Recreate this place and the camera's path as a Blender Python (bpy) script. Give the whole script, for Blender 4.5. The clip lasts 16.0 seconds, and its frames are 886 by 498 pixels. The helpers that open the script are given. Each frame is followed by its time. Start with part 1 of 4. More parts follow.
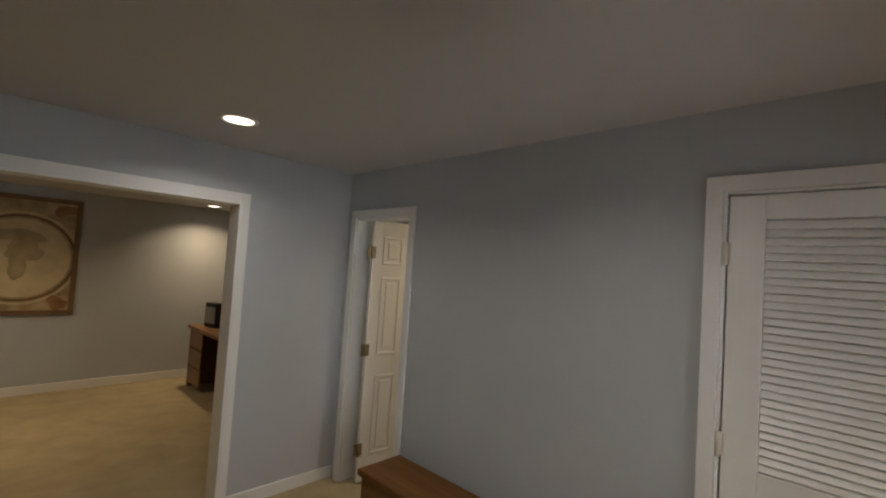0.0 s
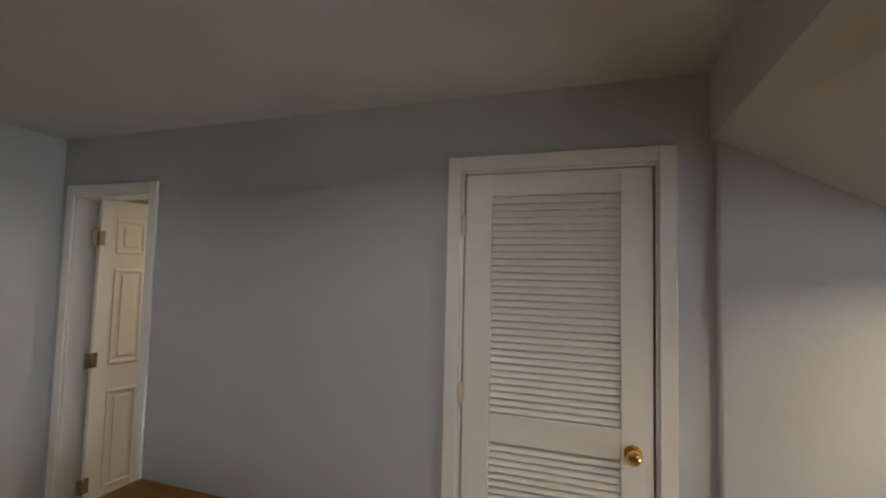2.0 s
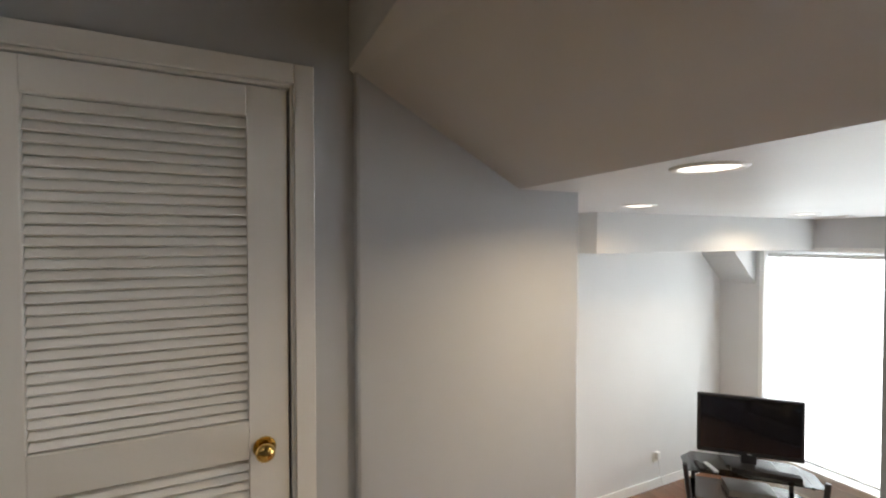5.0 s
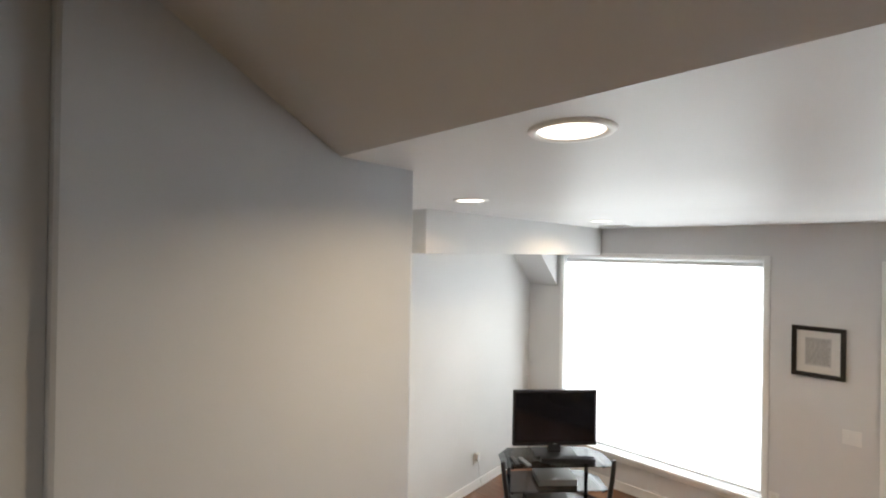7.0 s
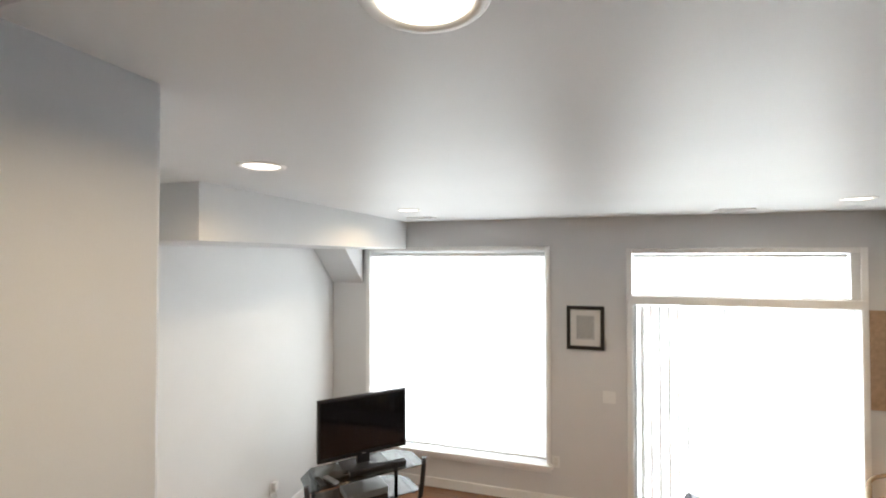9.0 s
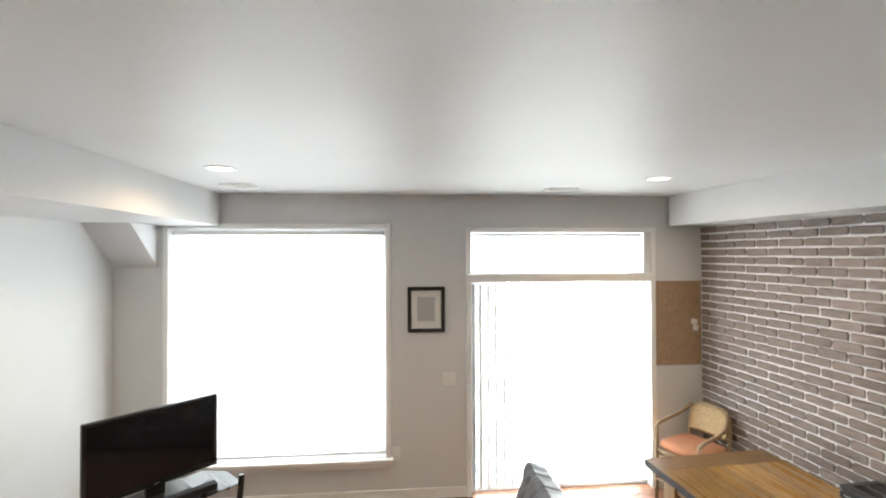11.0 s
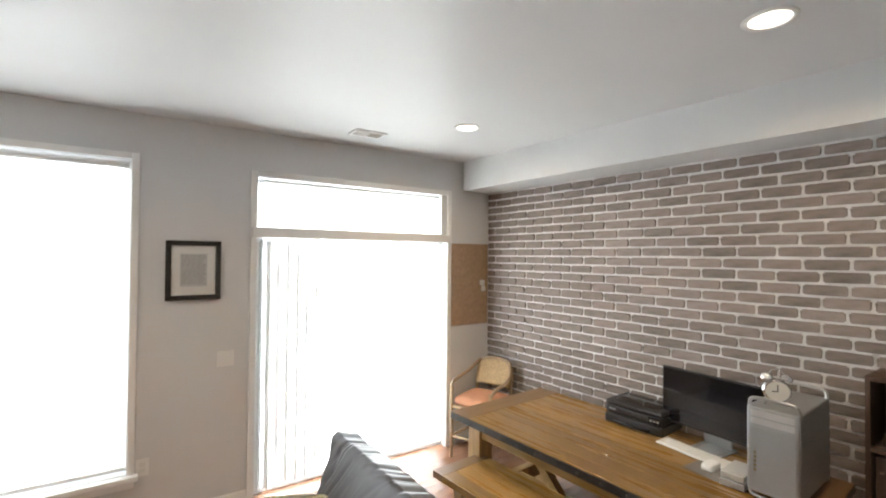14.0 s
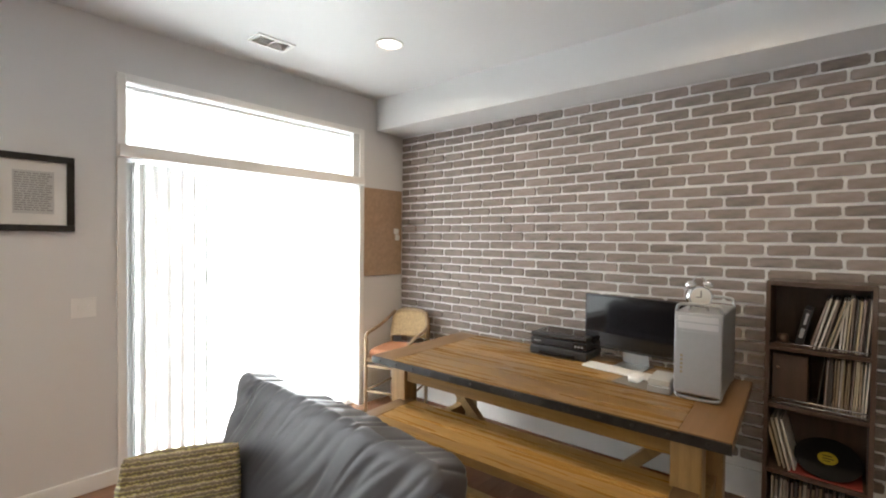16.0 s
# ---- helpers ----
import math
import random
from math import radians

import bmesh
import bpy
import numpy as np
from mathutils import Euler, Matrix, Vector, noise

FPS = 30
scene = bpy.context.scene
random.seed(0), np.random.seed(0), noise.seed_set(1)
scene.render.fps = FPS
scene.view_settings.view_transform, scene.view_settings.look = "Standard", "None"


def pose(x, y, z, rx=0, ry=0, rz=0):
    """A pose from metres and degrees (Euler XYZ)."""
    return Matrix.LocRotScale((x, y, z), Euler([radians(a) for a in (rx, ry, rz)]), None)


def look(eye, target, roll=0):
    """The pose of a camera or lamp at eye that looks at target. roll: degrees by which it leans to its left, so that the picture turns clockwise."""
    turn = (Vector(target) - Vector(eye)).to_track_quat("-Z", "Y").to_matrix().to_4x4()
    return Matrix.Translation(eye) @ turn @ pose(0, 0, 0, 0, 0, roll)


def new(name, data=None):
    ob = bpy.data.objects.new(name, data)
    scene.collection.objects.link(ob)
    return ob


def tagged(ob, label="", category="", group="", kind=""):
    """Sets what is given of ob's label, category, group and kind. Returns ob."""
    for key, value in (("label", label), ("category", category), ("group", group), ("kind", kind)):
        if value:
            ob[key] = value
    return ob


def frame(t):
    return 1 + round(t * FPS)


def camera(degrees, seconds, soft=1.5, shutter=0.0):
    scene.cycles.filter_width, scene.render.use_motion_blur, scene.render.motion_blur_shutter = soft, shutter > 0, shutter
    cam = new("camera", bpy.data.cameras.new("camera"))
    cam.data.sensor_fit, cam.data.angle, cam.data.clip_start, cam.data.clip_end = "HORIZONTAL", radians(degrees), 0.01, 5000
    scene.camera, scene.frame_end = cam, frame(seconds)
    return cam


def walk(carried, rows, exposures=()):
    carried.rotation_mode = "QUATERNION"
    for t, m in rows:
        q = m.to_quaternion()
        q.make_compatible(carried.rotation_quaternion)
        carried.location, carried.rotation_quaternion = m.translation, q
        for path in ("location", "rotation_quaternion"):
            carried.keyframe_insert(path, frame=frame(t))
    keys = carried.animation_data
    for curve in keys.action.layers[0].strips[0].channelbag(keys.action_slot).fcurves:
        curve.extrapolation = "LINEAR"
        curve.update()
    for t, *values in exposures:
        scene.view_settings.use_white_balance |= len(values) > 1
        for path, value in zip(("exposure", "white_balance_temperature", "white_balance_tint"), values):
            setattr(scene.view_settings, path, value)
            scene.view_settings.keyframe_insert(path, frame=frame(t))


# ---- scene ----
cam = camera(90.0, 16.0, soft=2.0)
PATH = [
    (0, (0.833, -1.099, 2.755), (-0.591, -2.5, 2.843), 3.8),
    (0.5, (0.806, -1.078, 2.735), (-0.758, -2.32, 2.831), 3.0),
    (1, (0.767, -1.046, 2.724), (-0.924, -2.111, 2.812), 2.0),
    (1.5, (0.741, -1.029, 2.69), (-1.063, -1.886, 2.794), 1.7),
    (2, (0.71, -0.997, 2.669), (-1.185, -1.625, 2.785), 1.4),
    (2.5, (0.667, -0.962, 2.712), (-1.296, -1.341, 2.772), 0.6),
    (3, (0.624, -1.011, 2.666), (-1.375, -1.048, 2.733), -0.0),
    (3.5, (0.571, -0.995, 2.673), (-1.417, -0.773, 2.69), -0.6),
    (4, (0.498, -0.997, 2.669), (-1.449, -0.54, 2.644), -0.7),
    (6.5, (0.035, -0.719, 2.587), (-1.453, 0.618, 2.587), 0.9),
    (7, (-0.023, -0.676, 2.569), (-1.365, 0.807, 2.575), 0.9),
    (7.5, (-0.111, -0.604, 2.555), (-1.268, 1.028, 2.563), 0.7),
    (8, (-0.153, -0.524, 2.533), (-1.105, 1.235, 2.55), 0.5),
    (8.5, (-0.224, -0.441, 2.509), (-0.974, 1.413, 2.538), 0.2),
    (11, (-0.366, 0.037, 2.288), (-0.198, 2.03, 2.308), -0.2),
    (11.5, (-0.482, 0.148, 2.27), (-0.069, 2.105, 2.288), -0.0),
    (12, (-0.474, 0.223, 2.202), (0.122, 2.132, 2.224), 0.3),
    (12.5, (-0.468, 0.322, 2.106), (0.291, 2.172, 2.131), 0.6),
    (13, (-0.444, 0.391, 2.018), (0.442, 2.184, 2.056), 0.7),
    (13.5, (-0.439, 0.472, 1.953), (0.561, 2.204, 1.985), 0.7),
    (14, (-0.449, 0.547, 1.883), (0.658, 2.212, 1.915), 0.5),
    (14.5, (-0.456, 0.621, 1.803), (0.768, 2.203, 1.83), 0.4),
    (15, (-0.466, 0.731, 1.685), (0.856, 2.232, 1.695), 0.3),
    (15.5, (-0.433, 0.789, 1.589), (0.956, 2.227, 1.587), 0.4),
    (16, (-0.449, 0.879, 1.525), (1.024, 2.231, 1.487), 0.6),
]
walk(cam, [(t, look(e, g, r)) for t, e, g, r in PATH], [(0, 0.0), (4, 0.0), (6.5, 0.0), (16, 0.0)])

# ---- world and lights ----
world = bpy.data.worlds.new("sky")
scene.world = world
world.use_nodes = True
sky = world.node_tree.nodes.new("ShaderNodeTexSky")
sky.sky_type, sky.sun_disc = "NISHITA", False
sky.sun_elevation, sky.sun_rotation = radians(50), radians(20)
world.node_tree.nodes["Background"].inputs[1].default_value = 0.12
world.node_tree.links.new(sky.outputs[0], world.node_tree.nodes["Background"].inputs[0])

SKY_W, SKY_D = 96.0, 275.0
CAN_W = 9.0
WARM = (1.0, 0.75, 0.46)
SOFT_WARM = (1.0, 0.92, 0.83)


def area(name, m, sx, sy, watts, color, disk=False, spread=180):
    d = bpy.data.lights.new(name, "AREA")
    d.shape = "DISK" if disk else "RECTANGLE"
    d.size = sx
    if not disk:
        d.size_y = sy
    d.energy, d.color, d.spread = watts, color, radians(spread)
    ob = new(name, d)
    ob.matrix_world = m
    return ob


# daylight behind the shade and behind the blinds
area("daylight_window", pose(-1.515, 4.5, 1.46, -90), 1.93, 2.12, SKY_W, (0.90, 0.965, 1.0))
area("daylight_door", pose(1.14, 4.62, 1.18, -90), 1.9, 2.7, SKY_D, (0.90, 0.965, 1.0))


# ---- materials ----
def mat(name, color, rough=0.5, metal=0.0, scale=6.0, var=0.08, bump=0.0, grain=120.0, stretch=(1, 1, 1), random_var=0.0, spec=0.5, coat=0.0):
    m = bpy.data.materials.new(name)
    m.use_nodes = True
    n, l = m.node_tree.nodes, m.node_tree.links
    b = n["Principled BSDF"]
    b.inputs["Metallic"].default_value = metal
    b.inputs["Specular IOR Level"].default_value = spec
    b.inputs["Coat Weight"].default_value = coat
    tc, mp = n.new("ShaderNodeTexCoord"), n.new("ShaderNodeMapping")
    mp.inputs["Scale"].default_value = stretch
    l.new(tc.outputs["Object"], mp.inputs[0])
    big, fine = n.new("ShaderNodeTexNoise"), n.new("ShaderNodeTexNoise")
    big.inputs["Scale"].default_value, big.inputs["Detail"].default_value = scale, 5
    fine.inputs["Scale"].default_value, fine.inputs["Detail"].default_value = grain, 3
    l.new(mp.outputs[0], big.inputs[0]), l.new(mp.outputs[0], fine.inputs[0])
    add = n.new("ShaderNodeMath")
    add.operation = "MULTIPLY_ADD"
    add.inputs[1].default_value = 0.35
    l.new(fine.outputs[0], add.inputs[0]), l.new(big.outputs[0], add.inputs[2])
    val = add.outputs[0]
    if random_var:
        oi, mul = n.new("ShaderNodeObjectInfo"), n.new("ShaderNodeMath")
        mul.operation = "MULTIPLY_ADD"
        mul.inputs[1].default_value = random_var
        l.new(oi.outputs["Random"], mul.inputs[0]), l.new(val, mul.inputs[2])
        val = mul.outputs[0]
    rmp = n.new("ShaderNodeMapRange")
    rmp.inputs["From Min"].default_value, rmp.inputs["From Max"].default_value = 0.4, 0.95 + random_var
    rmp.inputs["To Min"].default_value, rmp.inputs["To Max"].default_value = 1 + var, 1 - var
    l.new(val, rmp.inputs[0])
    sc = n.new("ShaderNodeVectorMath")
    sc.operation = "SCALE"
    sc.inputs[0].default_value = color
    l.new(rmp.outputs[0], sc.inputs["Scale"])
    l.new(sc.outputs[0], b.inputs["Base Color"])
    rr = n.new("ShaderNodeMapRange")
    rr.inputs["To Min"].default_value, rr.inputs["To Max"].default_value = max(rough - 0.06, 0.02), min(rough + 0.06, 1)
    l.new(big.outputs[0], rr.inputs[0]), l.new(rr.outputs[0], b.inputs["Roughness"])
    if bump:
        bp = n.new("ShaderNodeBump")
        bp.inputs["Strength"].default_value, bp.inputs["Distance"].default_value = bump, 0.004
        l.new(add.outputs[0], bp.inputs["Height"]), l.new(bp.outputs[0], b.inputs["Normal"])
    return m


def cloth_light(name, color, through_share, clear=0.0):
    """A thin fabric that lets light through."""
    m = bpy.data.materials.new(name)
    m.use_nodes = True
    n, l = m.node_tree.nodes, m.node_tree.links
    d, t, mix = n.new("ShaderNodeBsdfDiffuse"), n.new("ShaderNodeBsdfTranslucent"), n.new("ShaderNodeMixShader")
    no, sc, rmp = n.new("ShaderNodeTexNoise"), n.new("ShaderNodeVectorMath"), n.new("ShaderNodeMapRange")
    no.inputs["Scale"].default_value = 3.0
    rmp.inputs["To Min"].default_value, rmp.inputs["To Max"].default_value = 0.94, 1.06
    sc.operation = "SCALE"
    sc.inputs[0].default_value = color
    l.new(no.outputs[0], rmp.inputs[0]), l.new(rmp.outputs[0], sc.inputs["Scale"])
    l.new(sc.outputs[0], d.inputs[0]), l.new(sc.outputs[0], t.inputs[0])
    mix.inputs[0].default_value = through_share
    l.new(d.outputs[0], mix.inputs[1]), l.new(t.outputs[0], mix.inputs[2])
    l.new(mix.outputs[0], n["Material Output"].inputs[0])
    return m


def glass(name, color=(1, 1, 1), rough=0.02):
    m = bpy.data.materials.new(name)
    m.use_nodes = True
    b = m.node_tree.nodes["Principled BSDF"]
    b.inputs["Base Color"].default_value = (*color, 1)
    b.inputs["Transmission Weight"].default_value = 1
    b.inputs["Roughness"].default_value = rough
    return m


# wall colour split by room: M_WALL is darker, with bluish daylight spill put in
M_WALL = mat("wall_paint_daylight_blue", (0.515, 0.538, 0.575), 0.6, scale=1.5, var=0.04, bump=0.05, grain=220)
M_WALLPALE = mat("living_room_wall_pale", (0.675, 0.678, 0.680), 0.6, scale=1.5, var=0.03, bump=0.05, grain=220)
M_CEIL = mat("ceiling_paint_white", (0.65, 0.655, 0.66), 0.46, scale=1.2, var=0.03, bump=0.04, grain=180, spec=0.35)
M_HALLCEIL = mat("hall_ceiling_paint", (0.59, 0.59, 0.595), 0.6, scale=1.2, var=0.03, bump=0.05, grain=180)
M_TRIM = mat("trim_paint_white", (0.84, 0.84, 0.83), 0.35, scale=4, var=0.03, bump=0.02)
M_DOOR = mat("door_paint_white", (0.84, 0.835, 0.82), 0.38, scale=3, var=0.03, bump=0.02)
M_CARPET = mat("carpet_beige", (0.44, 0.36, 0.22), 0.95, scale=5, var=0.14, bump=0.8, grain=260)
M_MORTAR = mat("mortar_white", (0.82, 0.81, 0.80), 0.9, scale=14, var=0.10, bump=0.5, grain=160)
M_BRICK = mat("brick_brown_grey", (0.245, 0.200, 0.178), 0.80, scale=22, var=0.48, bump=1.0, grain=210, stretch=(1, 0.5, 1.6), random_var=0.5)
M_FLOOR = mat("cherry_floor", (0.22, 0.11, 0.065), 0.22, scale=7, var=0.25, bump=0.05, stretch=(0.12, 2, 2), random_var=0.5)
M_STAIR = mat("stair_oak", (0.28, 0.15, 0.07), 0.35, scale=6, var=0.2, bump=0.05, stretch=(0.12, 2, 2))
M_CHEST = mat("chest_wood", (0.19, 0.085, 0.018), 0.5, spec=0.3, scale=8, var=0.35, bump=0.1, stretch=(2, 0.15, 2))
M_TABLE = mat("table_wood_honey", (0.265, 0.148, 0.042), 0.28, scale=9, var=0.55, bump=0.15, stretch=(3, 0.16, 3), random_var=0.55)
M_TABLEEND = mat("table_wood_brown", (0.165, 0.088, 0.034), 0.38, scale=9, var=0.35, bump=0.15, stretch=(0.16, 3, 3), random_var=0.4)
M_LEG = mat("table_leg_wood", (0.33, 0.20, 0.075), 0.45, scale=9, var=0.3, bump=0.12, stretch=(3, 3, 0.2))
M_IRON = mat("dark_iron", (0.05, 0.047, 0.045), 0.5, metal=0.7, scale=20, var=0.3, bump=0.2)
M_LEATHER = mat("leather_charcoal", (0.078, 0.080, 0.094), 0.34, scale=5, var=0.15, bump=0.12, grain=240)
M_BLACK = mat("black_plastic", (0.012, 0.012, 0.014), 0.35, scale=12, var=0.15, bump=0.03)
M_SCREEN = mat("black_screen", (0.008, 0.008, 0.010), 0.06, scale=3, var=0.1)
M_ALU = mat("brushed_aluminium", (0.46, 0.47, 0.48), 0.40, metal=0.85, scale=10, var=0.06, bump=0.05, stretch=(1, 1, 12))
M_CHROME = mat("chrome", (0.75, 0.75, 0.75), 0.12, metal=1.0, var=0.03)
M_BRASS = mat("brass", (0.72, 0.50, 0.18), 0.18, metal=1.0, var=0.06)
M_OLDHINGE = mat("painted_hinge", (0.74, 0.70, 0.62), 0.45, metal=0.1, var=0.12)
M_HINGE = mat("steel_hinge", (0.34, 0.29, 0.20), 0.35, metal=0.9, var=0.1)
M_WHITE = mat("white_plastic", (0.80, 0.80, 0.79), 0.4, var=0.03)
M_CORK = mat("cork_board", (0.38, 0.26, 0.17), 0.9, scale=30, var=0.2, bump=0.4, grain=300)
M_RATTAN = mat("rattan_cane", (0.30, 0.21, 0.12), 0.5, scale=20, var=0.3, bump=0.2)
M_CANE = mat("woven_cane_back", (0.42, 0.30, 0.15), 0.6, scale=60, var=0.25, bump=0.4)
M_SEAT = mat("orange_seat_cloth", (0.42, 0.19, 0.10), 0.85, scale=10, var=0.15, bump=0.4, grain=300)
M_SHELF = mat("bookcase_dark_wood", (0.075, 0.046, 0.032), 0.5, scale=9, var=0.3, bump=0.1, stretch=(3, 3, 0.2))
M_FRAME = mat("black_frame", (0.018, 0.017, 0.016), 0.4, var=0.2, scale=12)
M_PAPER = mat("paper_white", (0.74, 0.73, 0.70), 0.8, var=0.04)
M_INK = mat("grey_ink", (0.33, 0.33, 0.32), 0.8, var=0.15)
M_MAPPAPER = mat("aged_map_paper", (0.46, 0.35, 0.20), 0.7, scale=7, var=0.45, bump=0.05)
M_MAPSEA = mat("map_sea_paper", (0.66, 0.56, 0.36), 0.7, scale=5, var=0.16, bump=0.05)
M_MAPINK = mat("map_brown_ink", (0.20, 0.12, 0.06), 0.7, scale=6, var=0.25)
M_MAPLAND = mat("map_land_tint", (0.47, 0.38, 0.23), 0.7, scale=8, var=0.25)
M_MAPRED = mat("map_corner_tint", (0.33, 0.18, 0.09), 0.7, scale=9, var=0.4)
M_DESK = mat("desk_cherry_wood", (0.20, 0.095, 0.03), 0.35, scale=8, var=0.3, stretch=(3, 3, 0.3))
M_RED = mat("red_sleeve", (0.32, 0.05, 0.04), 0.5, var=0.1)
M_YELLOW = mat("yellow_label", (0.62, 0.48, 0.05), 0.5, var=0.08)
M_BLUE = mat("blue_cloth", (0.13, 0.19, 0.25), 0.9, scale=14, var=0.3, bump=0.5)
M_GLASSDARK = glass("smoked_glass", (0.17, 0.19, 0.20), 0.03)
M_PANE = glass("window_glass")
M_LENS = bpy.data.materials.new("lit_lamp_lens")
M_LENS.use_nodes = True
M_LENS.node_tree.nodes["Principled BSDF"].inputs["Emission Color"].default_value = (1.0, 0.90, 0.74, 1)
M_LENS.node_tree.nodes["Principled BSDF"].inputs["Emission Strength"].default_value = 4.0
M_SHADE = cloth_light("roller_shade_fabric", (0.90, 0.90, 0.88), 0.7)
# passes little backlight, so its strips read as the grey shade between slats
M_SLATSHADE = cloth_light("blind_edge_shade_fabric", (0.88, 0.89, 0.90), 0.075)
M_SLAT = cloth_light("vertical_blind_fabric", (0.90, 0.90, 0.88), 0.6)


# ---- builders ----
def data_of(name, bm, material, smooth=False):
    me = bpy.data.meshes.new(name)
    bmesh.ops.recalc_face_normals(bm, faces=bm.faces)
    bm.to_mesh(me)
    bm.free()
    me.materials.append(material)
    if smooth:
        for p in me.polygons:
            p.use_smooth = True
    return me


def add_box(bm, x0, x1, y0, y1, z0, z1, bevel=0.0, m=None):
    t = Matrix.Translation(((x0 + x1) / 2, (y0 + y1) / 2, (z0 + z1) / 2)) @ Matrix.Diagonal((x1 - x0, y1 - y0, z1 - z0, 1))
    vs = bmesh.ops.create_cube(bm, size=1, matrix=(m @ t) if m else t)["verts"]
    if bevel:
        es = list({e for v in vs for e in v.link_edges})
        bmesh.ops.bevel(bm, geom=es, offset=bevel, segments=2, affect="EDGES", profile=0.5)


def boxes(name, material, segs, bevel=0.0, parent=None, at=None):
    """One mesh of several boxes (x0, x1, y0, y1, z0, z1)."""
    bm = bmesh.new()
    for s in segs:
        add_box(bm, *s, bevel=bevel)
    ob = new(name, data_of(name, bm, material))
    if parent:
        ob.parent = parent
    if at:
        ob.matrix_basis = at
    return ob


def each(name, material, segs, bevel=0.0, parent=None):
    """Like boxes(), but every box is a part of its own."""
    return [boxes(name, material, [s], bevel, parent) for s in segs]


def rod(name, material, a, b, r, r2=None, parent=None, seg=12, bevel=0.0):
    """A round bar from a to b."""
    a, b = Vector(a), Vector(b)
    bm = bmesh.new()
    q = (b - a).to_track_quat("Z", "Y").to_matrix().to_4x4()
    bmesh.ops.create_cone(bm, cap_ends=True, segments=seg, radius1=r, radius2=r if r2 is None else r2, depth=(b - a).length, matrix=Matrix.Translation((a + b) / 2) @ q)
    if bevel:
        bmesh.ops.bevel(bm, geom=[e for e in bm.edges if e.calc_face_angle(0) > 1], offset=bevel, segments=2, affect="EDGES")
    ob = new(name, data_of(name, bm, material))
    for p in ob.data.polygons:
        p.use_smooth = len(p.vertices) == 4
    if parent:
        ob.parent = parent
    return ob


def tube(name, material, pts, r, parent=None, cyclic=False):
    """A bent round bar through the points."""
    cu = bpy.data.curves.new(name, "CURVE")
    cu.dimensions, cu.bevel_depth, cu.bevel_resolution, cu.use_fill_caps = "3D", r, 3, True
    sp = cu.splines.new("NURBS")
    sp.points.add(len(pts) - 1)
    for p, c in zip(sp.points, pts):
        p.co = (*c, 1)
    sp.use_endpoint_u, sp.order_u, sp.use_cyclic_u, sp.resolution_u = not cyclic, 3, cyclic, 6
    tmp = bpy.data.objects.new(name, cu)
    me = bpy.data.meshes.new_from_object(tmp)
    bpy.data.objects.remove(tmp)
    me.name = name
    me.materials.clear()
    me.materials.append(material)
    for p in me.polygons:
        p.use_smooth = True
    ob = new(name, me)
    if parent:
        ob.parent = parent
    return ob


def base(name, x, y, z, rz, label, category, group=""):
    """An empty at a thing's base that carries its parts."""
    e = new(name)
    e.empty_display_size = 0.1
    e.matrix_basis = pose(x, y, z, 0, 0, rz)
    return tagged(e, label, category, group)


def cushion(name, material, w, d, h, soft=0.45, wrinkle=0.0, cuts=14, parent=None, at=None, freq=(6, 6, 6), taper=0.0):
    """A stuffed block: rounded, bulging in the middle, with creases."""
    bm = bmesh.new()
    bmesh.ops.create_cube(bm, size=2)
    bmesh.ops.subdivide_edges(bm, edges=bm.edges, cuts=cuts, use_grid_fill=True)
    for v in bm.verts:
        x, y, z = v.co
        p = Vector((x * math.sqrt(1 - soft * (y * y / 2 + z * z / 2 - y * y * z * z / 3)), y * math.sqrt(1 - soft * (x * x / 2 + z * z / 2 - x * x * z * z / 3)), z * math.sqrt(1 - soft * (x * x / 2 + y * y / 2 - x * x * y * y / 3))))
        n_ = noise.noise(Vector((p.x * freq[0], p.y * freq[1] + p.z * 1.5, p.z * freq[2])))
        n2 = noise.noise(Vector((p.x * 0.6 + 7, p.y * freq[1] * 1.9 - p.z * 2.5, p.z * 0.8 + 3)))
        s = ((1 - min(1, abs(n_) * 2.2)) ** 2 + 0.45 * (1 - min(1, abs(n2) * 2.2)) ** 2) * wrinkle * (0.4 + 0.3 * (p.z + 1))
        v.co = Vector((p.x * w / 2 * (1 - taper * (p.z + 1) / 2), p.y * d / 2, p.z * h / 2)) - p.normalized() * s
    ob = new(name, data_of(name, bm, material, True))
    if parent:
        ob.parent = parent
    if at:
        ob.matrix_basis = at
    return ob


def struct(ob, label, category):
    return tagged(ob, label, category, kind="structure")


# ---- structure: lower living room ----
WY = 4.2
struct(boxes("wall_window_side", M_WALLPALE, [(-3.10, -2.48, WY, 4.36, 0, 2.9), (-2.48, -0.55, WY, 4.36, 0, 0.40), (-2.48, -0.55, WY, 4.36, 2.52, 2.9),
       (-0.55, 0.25, WY, 4.36, 0, 2.9), (0.25, 2.02, WY, 4.36, 2.03, 2.10), (0.25, 2.02, WY, 4.36, 2.485, 2.9), (1.96, 2.02, WY, 4.36, 2.10, 2.485), (2.02, 2.72, WY, 4.36, 0, 2.9)]),
       "light grey painted wall with window and glazed door", "wall")
brick_wall = struct(boxes("wall_brick", M_MORTAR, [(2.562, 2.72, -0.57, WY, 0, 2.9)]), "wall of brown-grey bricks in white mortar", "wall")
struct(boxes("wall_left", M_WALLPALE, [(-3.10, -2.95, 0.26, WY, 0, 2.9)]), "light grey painted wall", "wall")
struct(boxes("wall_return", M_WALLPALE, [(-2.95, -1.30, 0.26, 0.386, 0, 2.9)]), "light grey painted wall beside the stairs", "wall")
ceil_low = struct(boxes("ceiling", M_CEIL, [(-3.1, 3.1, 0.083, 4.36, 2.84, 2.95)]), "smooth white satin ceiling with recessed lamps", "ceiling")
